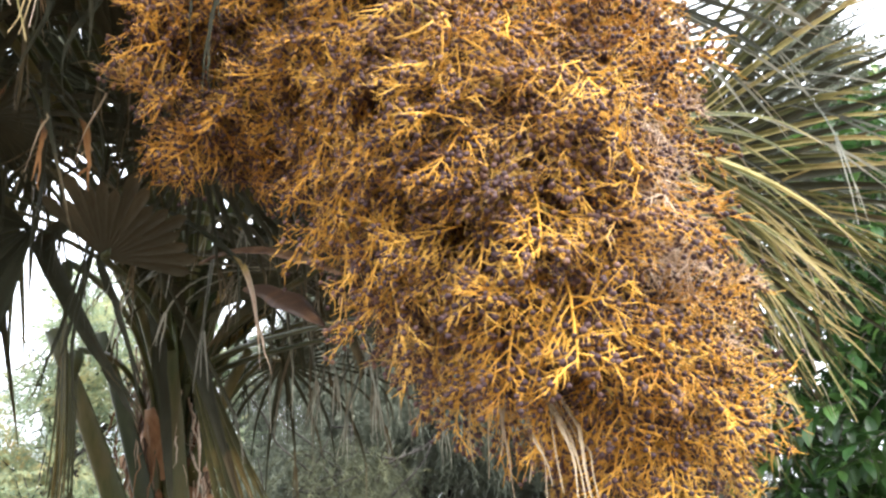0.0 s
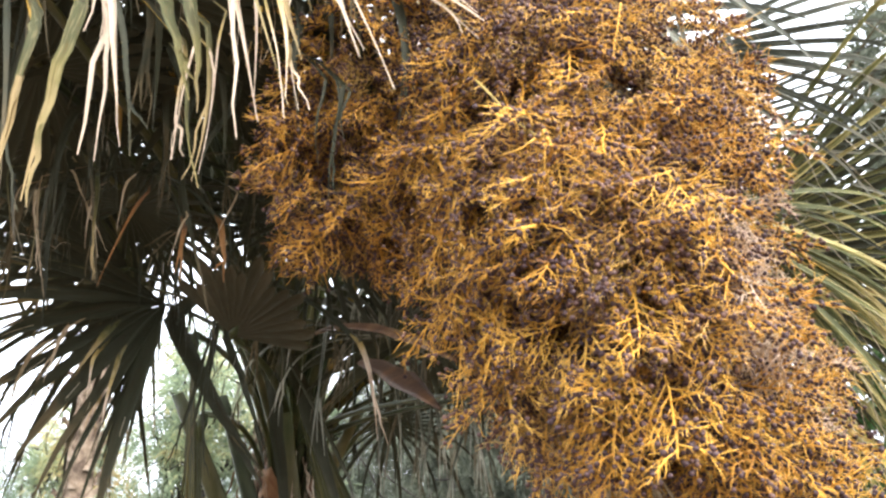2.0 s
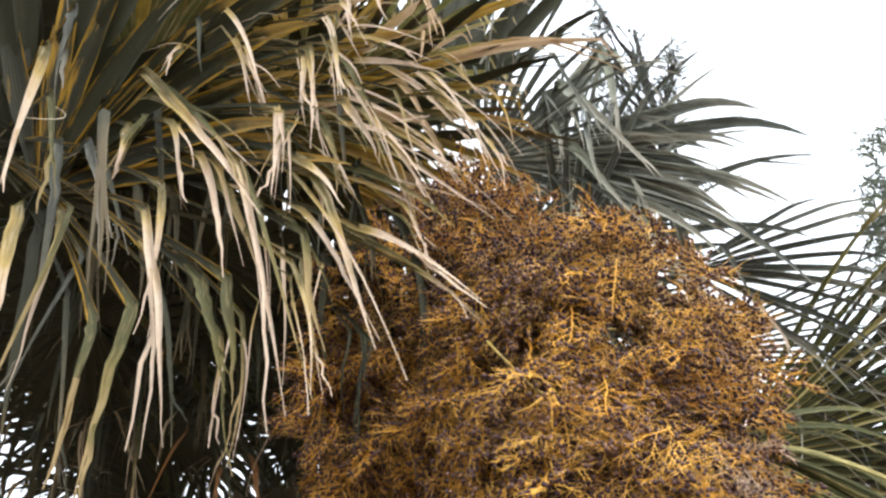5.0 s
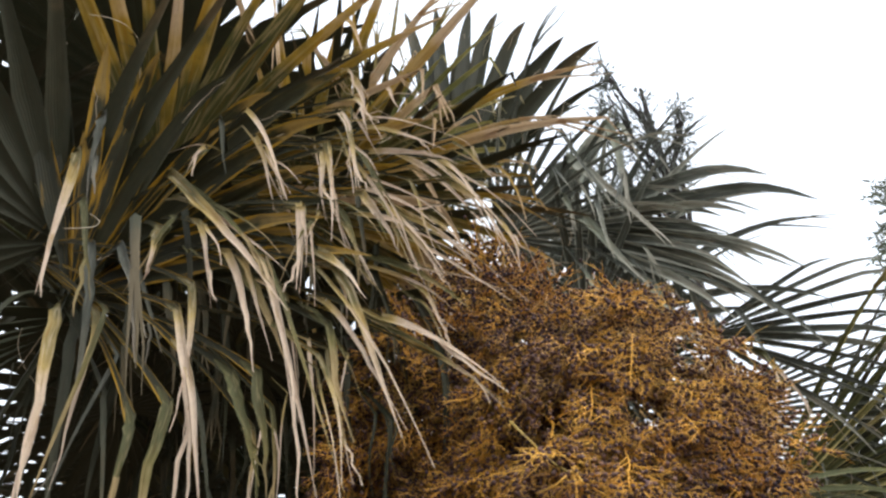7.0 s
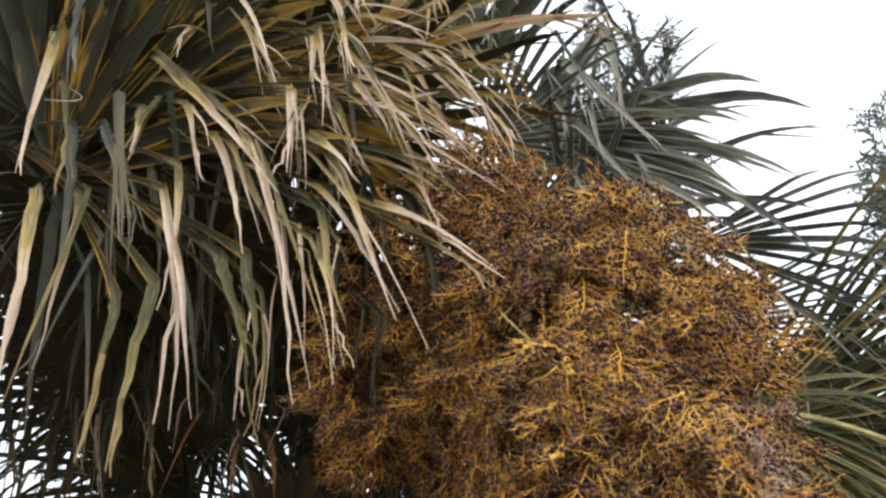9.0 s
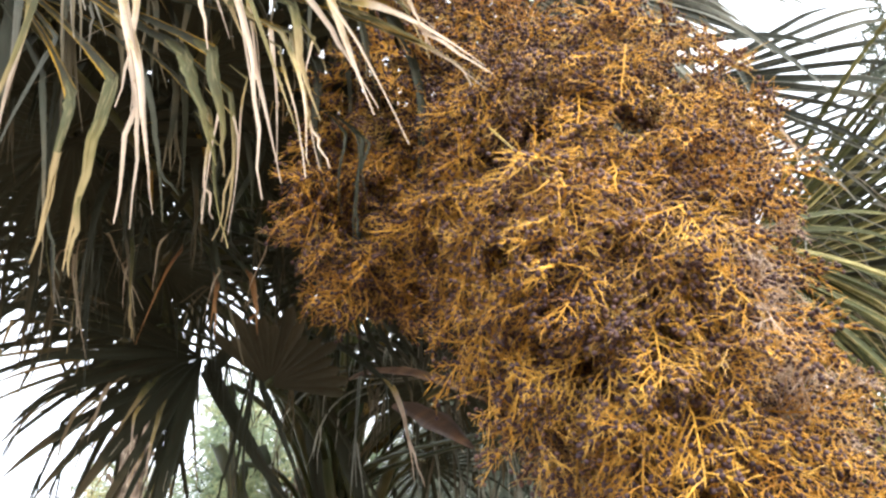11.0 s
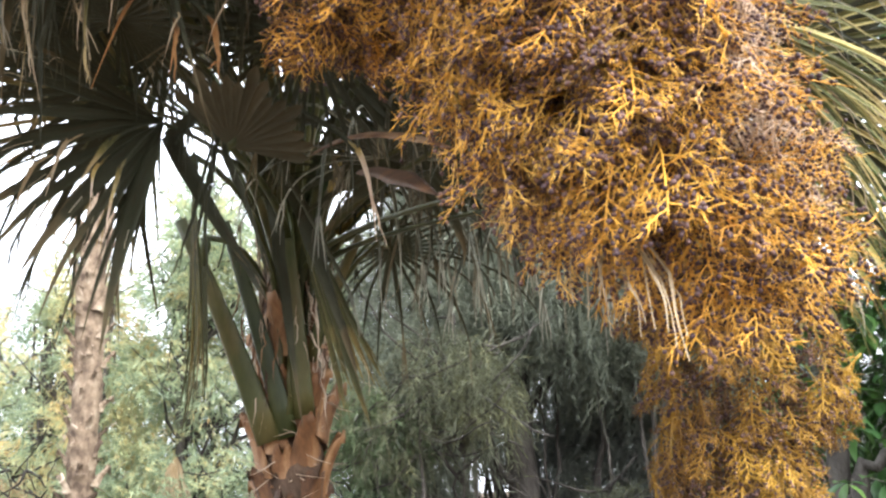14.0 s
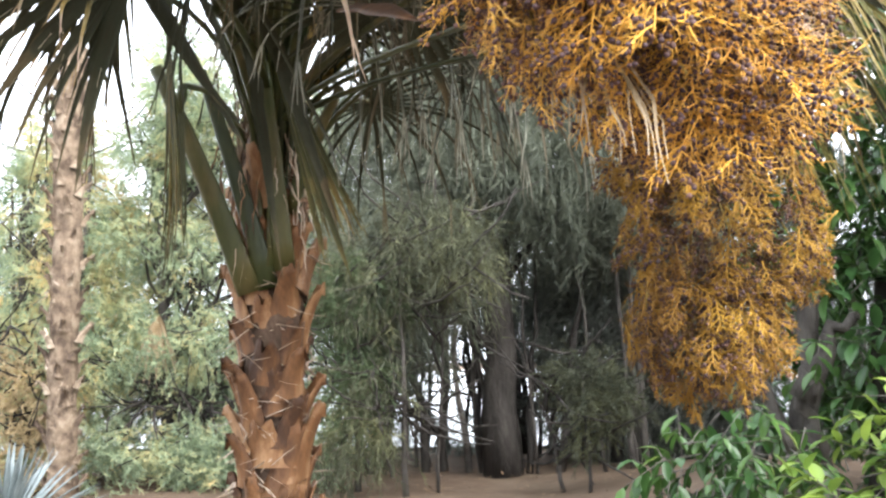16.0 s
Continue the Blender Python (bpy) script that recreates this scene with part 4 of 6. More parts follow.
crown_leaf((0.72, 3.75, 3.2), (0.95, 0.1, -0.2), (0.1, -0.6, -0.8), 1.3, 24, 95, "dense dark grey-green fan leaf beside the fruit", BLADE_GREY,
           droop=0.7, snap=0.2, split=0.25, seed=34, threads=4, z=1.0, ragged=0.2)
crown_leaf((0.6, 3.9, 2.75), (0.9, 0.1, -0.3), (0.15, -0.6, -0.8), 1.3, 22, 90, "dense yellow-green fan leaf beside the fruit", BLADE_STRIPED,
           droop=0.8, snap=0.2, split=0.25, seed=35, threads=4, z=1.0, ragged=0.2)
crown_leaf((0.6, 3.5, 3.0), (0.95, 0.1, 0.05), (0.15, -0.75, -0.65), 1.2, 24, 115, "yellow-edged green fan leaf beside the fruit", BLADE_STRIPED,
           droop=0.6, snap=0.2, split=0.3, seed=37, threads=4, z=1.0, ragged=0.2)
crown_leaf((0.72, 3.7, 3.0), (0.95, 0.1, -0.05), (0.15, -0.75, -0.65), 1.35, 30, 130, "dense shaded fan leaf behind the fruit", BLADE_GREEN_SHADED,
           droop=0.6, snap=0.2, split=0.4, seed=38, threads=4, z=1.0, ragged=0.2)
for k, (hub, aim) in enumerate((((-0.2, 3.4, 4.15), (0.8, -0.4, 0.1)), ((0.05, 3.4, 3.8), (0.9, -0.3, -0.1)), ((0.15, 3.6, 4.6), (0.6, -0.3, 0.6)))):
    crown_leaf(hub, aim, (0.15, -0.7, -0.7), 0.85, 28, 260, "dense grey-green fan leaf behind the fruit", BLADE_GREY, droop=1.0, snap=0.4, split=0.3, seed=140 + k, ragged=0.22)
crown_leaf((-0.62, 2.2, 4.2), (0.9, -0.1, 0.1), (0.15, -0.6, -0.75), 0.75, 30, 210, "tangled fan leaf with broken pale tips", BLADE_GOLD,
           droop=0.9, snap=0.9, split=0.3, seed=150, threads=10, ragged=0.25, z=1.1, snap_at=(0.45, 0.85))
crown_leaf((-0.7, 2.5, 4.65), (0.8, -0.1, 0.4), (0.15, -0.7, -0.65), 0.8, 28, 200, "green fan leaf with broken pale tips", BLADE_YELLOW,
           droop=0.7, snap=0.7, split=0.3, seed=151, threads=8, ragged=0.25, z=1.1, snap_at=(0.5, 0.9))
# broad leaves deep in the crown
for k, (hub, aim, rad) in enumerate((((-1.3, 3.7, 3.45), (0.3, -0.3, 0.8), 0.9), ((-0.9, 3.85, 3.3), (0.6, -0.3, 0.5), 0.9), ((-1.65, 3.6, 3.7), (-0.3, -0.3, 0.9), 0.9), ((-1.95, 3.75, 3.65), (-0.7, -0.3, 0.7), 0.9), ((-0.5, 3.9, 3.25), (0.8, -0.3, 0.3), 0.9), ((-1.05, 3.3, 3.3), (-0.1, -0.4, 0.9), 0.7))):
    crown_leaf(hub, aim, (0.2, -0.65, -0.7), rad, 30, 250, "broad green fan leaf deep in the crown", BLADE_GREEN_SHADED, droop=1.3, snap=0.7, split=0.34, ragged=0.25, seed=70 + k, z=1.1)
crown_leaf((-0.75, 4.05, 2.98), (0.3, -0.2, 0.6), (0.2, -0.8, -0.5), 0.75, 28, 300, "broad green fan leaf deep in the crown", BLADE_GREEN_SHADED,
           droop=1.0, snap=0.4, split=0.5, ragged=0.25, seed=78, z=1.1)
# leaves in the dark heart of the crown, in the green with shade in its colour
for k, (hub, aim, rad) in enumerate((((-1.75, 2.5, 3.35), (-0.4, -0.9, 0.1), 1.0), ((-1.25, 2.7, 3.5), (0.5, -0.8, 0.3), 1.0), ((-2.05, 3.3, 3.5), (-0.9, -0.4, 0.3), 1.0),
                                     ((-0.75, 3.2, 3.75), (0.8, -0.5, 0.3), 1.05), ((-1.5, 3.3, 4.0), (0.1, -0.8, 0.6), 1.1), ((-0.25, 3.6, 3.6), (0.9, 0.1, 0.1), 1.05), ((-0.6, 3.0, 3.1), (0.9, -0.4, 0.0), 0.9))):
    crown_leaf(hub, aim, (0.1, -0.25, -0.95), rad, 32, 250, "dense green fan leaf in the shaded crown", BLADE_GREEN_SHADED, droop=1.6, snap=0.6, split=0.26, seed=20 + k, ragged=0.25)
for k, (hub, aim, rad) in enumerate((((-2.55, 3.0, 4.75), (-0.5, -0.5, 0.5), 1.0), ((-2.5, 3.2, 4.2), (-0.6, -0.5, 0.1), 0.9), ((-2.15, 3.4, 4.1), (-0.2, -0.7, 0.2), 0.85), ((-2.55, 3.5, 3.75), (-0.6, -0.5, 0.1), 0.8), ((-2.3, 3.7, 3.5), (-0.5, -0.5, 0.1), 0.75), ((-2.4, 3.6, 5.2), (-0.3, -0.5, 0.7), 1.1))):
    crown_leaf(hub, aim, (0.2, -0.55, -0.8), rad, 32, 280, "dense green fan leaf in the shaded crown", BLADE_GREEN_SHADED, droop=0.9, snap=0.4, split=0.42, seed=130 + k, ragged=0.22)
# the dark leaves that spread towards the open side
crown_leaf((-1.9, 3.3, 3.15), (-0.9, -0.2, -0.2), (0.35, -0.6, -0.7), 1.15, 20, 160, "dark green fan leaf with browned tips", BLADE_GREEN_SHADED,
           droop=0.7, snap=0.5, split=0.24, seed=42, ragged=0.2, gap=0.08)
crown_leaf((-2.0, 3.65, 3.2), (-0.9, -0.25, -0.1), (0.3, -0.6, -0.75), 0.95, 26, 170, "dark green fan leaf with browned tips", BLADE_TIPPED,
           droop=0.6, snap=0.4, split=0.28, seed=47, ragged=0.2)
# leaves added at the top of the crown to block skylight from its inside
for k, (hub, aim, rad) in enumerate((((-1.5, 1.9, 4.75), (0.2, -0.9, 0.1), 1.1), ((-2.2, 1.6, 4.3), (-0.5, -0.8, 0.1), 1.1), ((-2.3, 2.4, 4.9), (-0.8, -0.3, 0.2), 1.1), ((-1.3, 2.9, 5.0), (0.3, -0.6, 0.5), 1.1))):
    crown_leaf(hub, aim, (0.1, -0.2, -0.97), rad, 30, 300, "broad green fan leaf added over the crown for shade", BLADE_GREEN_SHADED, droop=0.6, snap=0.2, split=0.6, seed=160 + k, ragged=0.2, z=1.3)
# leaves whose segments are set out one by one
HANGING_OUTER = [
    ((-1.13, 1.15, 3.65), (-1.13, 1.12, 3.1), 0.057, 0),
    ((-1.06, 1.15, 3.78), (-1.03, 1.12, 3.38), 0.07, 2),
    ((-1.07, 1.15, 3.44), (-0.95, 1.12, 3.03), 0.046, 1),
    ((-1.05, 1.2, 3.3), (-0.98, 1.17, 2.73), 0.051, 2),
    ((-0.97, 1.18, 3.03), (-0.98, 1.15, 2.54), 0.043, 0),
    ((-0.94, 1.25, 3.28), (-0.88, 1.22, 2.74), 0.034, 3),
    ((-0.95, 1.25, 3.28), (-0.79, 1.22, 2.89), 0.031, 2),
    ((-0.68, 1.15, 3.02), (-0.67, 1.12, 2.6), 0.029, 0),
    ((-0.66, 1.12, 2.8), (-0.55, 1.09, 2.32), 0.034, 0),
    ((-0.69, 1.13, 2.68), (-0.73, 1.1, 2.25), 0.048, 1),
    ((-0.9, 1.2, 2.9), (-1.01, 1.17, 2.51), 0.02, 2),
    ((-0.92, 1.2, 2.8), (-0.83, 1.17, 2.29), 0.021, 3),
]
HANGING_INNER = [
    ((-0.81, 1.2, 3.46), (-0.48, 1.17, 3.02), 0.041, 1),
    ((-0.51, 1.2, 3.08), (-0.34, 1.17, 2.38), 0.035, 0),
    ((-0.61, 1.24, 3.12), (-0.45, 1.21, 2.78), 0.055, 1),
    ((-0.54, 1.25, 2.64), (-0.53, 1.22, 2.38), 0.019, 0),
    ((-0.51, 1.28, 2.7), (-0.5, 1.25, 2.33), 0.018, 1),
    ((-0.36, 1.2, 2.76), (-0.29, 1.17, 2.42), 0.017, 0),
    ((-0.34, 1.25, 3.04), (-0.18, 1.22, 2.52), 0.039, 0),
    ((-0.36, 1.26, 2.88), (-0.29, 1.23, 2.54), 0.028, 1),
    ((-0.26, 1.35, 2.93), (0.03, 1.32, 2.65), 0.037, 0),
    ((-0.11, 1.35, 2.77), (-0.0, 1.32, 2.61), 0.013, 0),
    ((-0.3, 1.45, 3.2), (-0.04, 1.42, 2.93), 0.029, 1),
    ((-0.43, 1.25, 3.27), (-0.42, 1.22, 2.96), 0.028, 0),
    ((-0.59, 1.3, 3.6), (-0.47, 1.27, 3.25), 0.025, 0),
    ((-0.27, 1.5, 3.42), (-0.01, 1.47, 3.08), 0.024, 0),
]
HANGING_HIGH = [
    ((-0.42, 1.35, 3.6), (-0.38, 1.32, 3.19), 0.026, 0),
    ((-0.34, 1.4, 3.6), (-0.18, 1.37, 3.07), 0.032, 1),
    ((-0.19, 1.45, 3.46), (-0.12, 1.42, 3.13), 0.015, 0),
    ((-0.11, 1.55, 3.6), (0.04, 1.52, 3.22), 0.016, 0),
    ((-0.0, 1.7, 3.45), (0.06, 1.67, 3.22), 0.021, 0),
    ((-0.29, 1.45, 3.42), (-0.1, 1.42, 3.07), 0.027, 0),
    ((-0.36, 1.35, 3.71), (-0.3, 1.32, 3.35), 0.027, 0),
    ((-0.32, 1.35, 3.76), (-0.27, 1.32, 3.55), 0.022, 0),
    ((-0.52, 1.35, 3.07), (-0.46, 1.32, 2.71), 0.017, 0),
    ((-0.33, 1.35, 3.13), (-0.24, 1.32, 2.97), 0.015, 1),
    ((-0.23, 1.55, 3.16), (-0.13, 1.52, 2.9), 0.019, 0),
    ((-0.38, 1.35, 3.34), (-0.3, 1.32, 3.05), 0.023, 1),
]
STIFF_HUB = (-1.22, 1.35, 3.27)
STIFF_TIPS = [
    ((-1.35, 1.0, 4.15), 0.075),
    ((-1.23, 1.05, 4.16), 0.07),
    ((-1.07, 1.1, 4.12), 0.07),
    ((-0.9, 1.15, 4.08), 0.065),
    ((-0.68, 1.2, 3.93), 0.07),
    ((-0.55, 1.25, 3.87), 0.065),
    ((-0.34, 1.3, 3.88), 0.085),
    ((-0.36, 1.3, 3.73), 0.07),
    ((-0.47, 1.25, 3.61), 0.055),
    ((-0.4, 1.3, 3.5), 0.05),
    ((-0.36, 1.3, 3.36), 0.075),
    ((-0.37, 1.25, 3.24), 0.065),
    ((-0.26, 1.3, 3.13), 0.055),
]
STIFF_FOLDS = [
    ((-0.81, 1.18, 3.47), (-0.43, 1.18, 2.89), 0.055, 0),
    ((-0.87, 1.1, 3.17), (-0.75, 1.1, 2.85), 0.04, 2),
    ((-0.51, 1.2, 2.75), (-0.47, 1.2, 2.44), 0.05, 1),
    ((-1.14, 1.3, 3.17), (-1.1, 1.3, 2.46), 0.06, 3),
    ((-0.92, 1.15, 3.01), (-1.05, 1.15, 2.44), 0.024, 1),
    ((-0.77, 1.12, 2.65), (-0.8, 1.12, 2.33), 0.055, 1),
    ((-0.69, 1.2, 2.79), (-0.6, 1.2, 2.37), 0.02, 3),
    ((-0.58, 1.2, 2.77), (-0.49, 1.2, 2.47), 0.05, 1),
    ((-0.43, 1.3, 2.88), (-0.41, 1.3, 2.52), 0.016, 0),
    ((-0.38, 1.3, 2.84), (-0.32, 1.3, 2.48), 0.018, 0),
    ((-0.69, 1.12, 2.93), (-0.61, 1.12, 2.32), 0.042, 0),
    ((-1.03, 1.1, 3.01), (-1.02, 1.1, 2.49), 0.055, 0),
]
HANGING_MID = [
    ((-0.63, 1.25, 3.73), (-0.49, 1.25, 3.32), 0.024, 0),
    ((-0.59, 1.25, 3.6), (-0.52, 1.25, 3.29), 0.022, 0),
    ((-0.73, 1.22, 3.58), (-0.79, 1.22, 3.5), 0.03, 0),
    ((-0.4, 1.3, 3.52), (-0.39, 1.3, 3.25), 0.035, 0),
    ((-0.37, 1.35, 3.72), (-0.32, 1.35, 3.38), 0.034, 0),
    ((-0.35, 1.4, 3.93), (-0.31, 1.4, 3.67), 0.037, 0),
    ((-0.3, 1.35, 3.36), (-0.2, 1.35, 3.12), 0.041, 0),
    ((-0.31, 1.4, 3.42), (-0.11, 1.4, 3.22), 0.023, 0),
    ((-0.42, 1.2, 3.24), (-0.42, 1.2, 2.96), 0.031, 0),
    ((-0.39, 1.25, 3.11), (-0.26, 1.25, 2.92), 0.045, 0),
    ((-0.8, 1.15, 3.24), (-0.82, 1.15, 3.1), 0.04, 0),
    ((-0.68, 1.15, 3.22), (-0.62, 1.15, 2.93), 0.027, 0),
]
HANGING_FAR = [
    ((-0.31, 1.7, 3.84), (-0.02, 1.7, 3.37), 0.022, 0),
    ((-0.19, 1.7, 3.77), (0.07, 1.7, 3.26), 0.022, 0),
    ((-0.12, 1.6, 3.56), (-0.01, 1.6, 3.36), 0.022, 0),
    ((-0.27, 1.5, 3.38), (-0.11, 1.5, 3.07), 0.023, 0),
    ((-0.2, 1.6, 3.44), (-0.07, 1.6, 3.25), 0.024, 0),
    ((-0.3, 1.6, 4.07), (-0.25, 1.6, 3.92), 0.023, 0),
    ((-0.38, 1.35, 3.29), (-0.27, 1.35, 3.03), 0.019, 0),
    ((-0.25, 1.6, 3.37), (0.03, 1.6, 3.06), 0.017, 0),
    ((-0.33, 1.5, 3.67), (-0.07, 1.5, 3.54), 0.033, 0),
    ((-0.35, 1.5, 3.79), (-0.09, 1.5, 3.59), 0.024, 0),
    ((-0.13, 1.8, 3.92), (0.01, 1.8, 3.67), 0.018, 0),
]
SKY_HUB = (0.03, 2.85, 4.27)
SKY_TIPS = [
    ((1.0, 2.75, 4.3), 0.07),
    ((1.15, 2.75, 4.12), 0.068),
    ((0.87, 2.75, 4.1), 0.052),
    ((0.96, 2.75, 3.76), 0.044),
    ((1.01, 2.75, 3.78), 0.03),
    ((0.99, 2.75, 3.45), 0.021),
    ((0.65, 2.75, 4.16), 0.036),
    ((0.86, 2.75, 3.85), 0.045),
    ((0.71, 2.75, 3.86), 0.04),
    ((0.41, 2.75, 4.74), 0.119),
    ((0.19, 2.75, 4.6), 0.128),
    ((0.7, 2.75, 3.6), 0.033),
    ((0.85, 2.75, 3.63), 0.024),
]
SKY_FOLDS = [
    ((0.41, 2.6, 4.59), (0.41, 2.57, 3.99), 0.049, 2),
    ((0.46, 2.6, 4.56), (0.5, 2.57, 4.28), 0.027, 2),
    ((0.21, 2.6, 4.45), (0.52, 2.57, 3.82), 0.053, 2),
    ((0.21, 2.6, 4.09), (0.43, 2.57, 3.61), 0.045, 2),
    ((0.42, 2.6, 3.67), (0.54, 2.57, 3.32), 0.046, 2),
    ((0.19, 2.6, 3.77), (0.25, 2.57, 3.47), 0.026, 2),
    ((0.15, 2.6, 4.24), (0.18, 2.57, 4.0), 0.031, 2),
    ((-0.06, 2.6, 4.79), (-0.09, 2.57, 4.61), 0.039, 2),
    ((0.5, 2.6, 3.41), (0.65, 2.57, 3.26), 0.02, 2),
]
UPRIGHT_HUB = (-0.45, 3.05, 4.74)
UPRIGHT_TIPS = [
    ((0.49, 2.95, 5.61), 0.101),
    ((0.31, 2.95, 5.7), 0.117),
    ((0.12, 2.95, 5.97), 0.107),
    ((-0.03, 2.95, 6.12), 0.11),
    ((-0.19, 2.95, 6.25), 0.097),
    ((-0.4, 2.95, 6.35), 0.091),
    ((-0.6, 2.95, 6.39), 0.092),
    ((0.48, 2.95, 5.28), 0.052),
    ((0.32, 2.95, 5.15), 0.044),
    ((0.1, 2.95, 5.1), 0.057),
    ((-0.71, 2.95, 5.95), 0.058),
]
SPREAD_HUB = (0.58, 3.05, 3.67)
SPREAD_TIPS = [
    ((1.21, 3.2, 4.04), 0.068),
    ((1.42, 3.2, 3.98), 0.051),
    ((1.51, 3.2, 3.91), 0.057),
    ((1.49, 3.2, 3.78), 0.061),
    ((1.45, 3.2, 3.67), 0.06),
    ((1.42, 3.2, 3.57), 0.065),
    ((1.39, 3.2, 3.47), 0.08),
    ((1.36, 3.2, 3.37), 0.048),
    ((1.25, 3.2, 3.29), 0.057),
    ((1.08, 3.2, 3.16), 0.051),
    ((1.3, 3.2, 3.18), 0.036),
    ((1.2, 3.2, 3.06), 0.035),
]
SPREAD_FOLD = [
    ((0.75, 2.9, 3.46), (0.78, 2.87, 3.31), 0.039, 1),
    ((0.79, 2.9, 3.4), (0.85, 2.87, 3.1), 0.022, 0),
    ((0.78, 2.9, 3.4), (0.79, 2.87, 3.16), 0.019, 0),
]
ARCH_HUB = (0.5, 2.65, 2.76)
ARCH_TIPS = [
    ((1.21, 2.9, 2.82), 0.025),
    ((1.15, 2.9, 2.75), 0.031),
    ((1.28, 2.9, 2.42), 0.027),
    ((1.24, 2.9, 2.3), 0.024),
    ((1.21, 2.9, 2.27), 0.021),
    ((1.26, 2.9, 2.3), 0.018),
    ((1.14, 2.9, 2.2), 0.017),
    ((1.13, 2.9, 2.0), 0.023),
    ((1.05, 2.9, 2.04), 0.014),
    ((1.09, 2.9, 2.3), 0.027),
    ((1.11, 2.9, 2.47), 0.018),
    ((1.05, 2.9, 2.53), 0.025),
    ((1.0, 2.9, 2.3), 0.017),
    ((1.02, 2.9, 2.17), 0.014),
]
ARCH_LOW_HUB = (0.68, 2.68, 2.27)
ARCH_LOW_TIPS = [
    ((0.89, 2.76, 1.88), 0.028),
    ((0.95, 2.76, 1.92), 0.032),
    ((0.92, 2.76, 1.97), 0.022),
    ((0.9, 2.76, 1.97), 0.017),
    ((0.86, 2.76, 1.99), 0.017),
]
OPEN_SIDE_HUB = (-1.76, 3.4, 3.0)
OPEN_SIDE_TIPS = [
    ((-1.72, 2.95, 2.01), 0.081),
    ((-1.8, 2.95, 2.04), 0.034),
    ((-1.91, 2.95, 2.06), 0.039),
    ((-1.99, 2.95, 2.14), 0.055),
    ((-2.05, 2.9, 2.26), 0.075),
    ((-2.15, 2.85, 2.35), 0.066),
    ((-2.3, 2.85, 2.45), 0.068),
    ((-2.3, 2.85, 2.69), 0.08),
    ((-2.36, 2.85, 2.91), 0.065),
    ((-2.39, 2.85, 3.12), 0.056),
    ((-2.35, 2.85, 3.27), 0.051),
    ((-2.13, 2.85, 3.21), 0.038),
]
OPEN_BROWN = [
    ((-1.71, 3.0, 2.64), (-1.74, 2.97, 2.36), 0.035, 0),
    ((-1.8, 3.0, 2.67), (-1.81, 2.97, 2.47), 0.03, 0),
    ((-1.95, 3.0, 2.79), (-2.01, 2.97, 2.55), 0.026, 2),
    ((-2.09, 3.0, 2.71), (-2.15, 2.97, 2.47), 0.026, 2),
    ((-1.76, 3.0, 2.76), (-1.89, 2.97, 2.55), 0.051, 1),
]
STRAPS = [
    ((-1.17, 2.4, 3.05), (-0.99, 2.37, 2.43), 0.026, 3),
    ((-0.67, 2.8, 2.52), (-0.6, 2.77, 2.17), 0.029, 0),
    ((-1.78, 3.5, 2.96), (-1.28, 3.47, 2.21), 0.143, 3),
    ((-1.67, 4.4, 2.96), (-1.48, 4.37, 1.71), 0.133, 3),
    ((-1.54, 3.3, 2.54), (-1.59, 3.27, 2.26), 0.023, 3),
    ((-1.51, 3.3, 2.53), (-1.53, 3.27, 2.27), 0.023, 3),
    ((-1.49, 3.3, 2.52), (-1.45, 3.27, 2.2), 0.021, 3),
    ((-1.41, 3.3, 2.77), (-1.18, 3.27, 2.23), 0.057, 3),
    ((-1.41, 4.2, 2.77), (-1.11, 4.17, 1.89), 0.149, 3),
    ((-1.1, 4.0, 2.29), (-1.03, 3.97, 2.07), 0.026, 2),
]

TONES = (BLADE_PALE, BLADE_OLIVE, BLADE_LIMP, BLADE_GREEN_SHADED)


def led_leaf(hub, tips, folds, face, first, label, seed, tones=None, **more):
    return spread_leaf(hub, tips, folds, face, (first,) + (tones or TONES), label, palm, root_at(hub, 0.16, 1.0), seed, **more)


led_leaf(STIFF_HUB, STIFF_TIPS, STIFF_FOLDS, (0.2, -0.85, -0.45), BLADE_STIFF, "stiff shaded green fan leaf with orange dried and lit margins", 200, arch=0.08)
led_leaf((-1.5, 1.4, 3.55), [], HANGING_OUTER, (0.2, -0.9, -0.3), BLADE_STIFF, "drying fan leaf with bleached hanging segments", 201)
led_leaf((-1.45, 1.5, 3.6), [], HANGING_INNER, (0.2, -0.9, -0.3), BLADE_STIFF, "drying fan leaf with bleached hanging segments", 202, fray=True)
led_leaf((-1.0, 1.35, 3.75), [], HANGING_HIGH, (0.2, -0.9, -0.3), BLADE_STIFF, "drying fan leaf with bleached broken tips", 203, fray=True)
led_leaf((-1.2, 1.5, 3.62), [], HANGING_MID, (0.2, -0.9, -0.3), BLADE_STIFF, "drying fan leaf with many short bleached broken tips", 213, fray=True)
led_leaf((-0.95, 1.9, 3.85), [], HANGING_FAR, (0.2, -0.9, -0.3), BLADE_STIFF, "drying fan leaf with thin bleached broken tips", 214, fray=True)
led_leaf(SKY_HUB, [(p, max(w, 0.048)) for p, w in SKY_TIPS], [(a, e, 1.5 * w, k) for a, e, w, k in SKY_FOLDS], (0.1, -0.8, -0.6), BLADE_GREY, "spreading grey-green fan leaf with broken hanging tips", 204, (BLADE_PALE, BLADE_OLIVE, BLADE_LIT_FOLD), arch=0.05)
led_leaf(UPRIGHT_HUB, UPRIGHT_TIPS, [], (0.2, -0.85, -0.45), BLADE_GREEN_SHADED, "upright dark green fan leaf against the sky", 205)
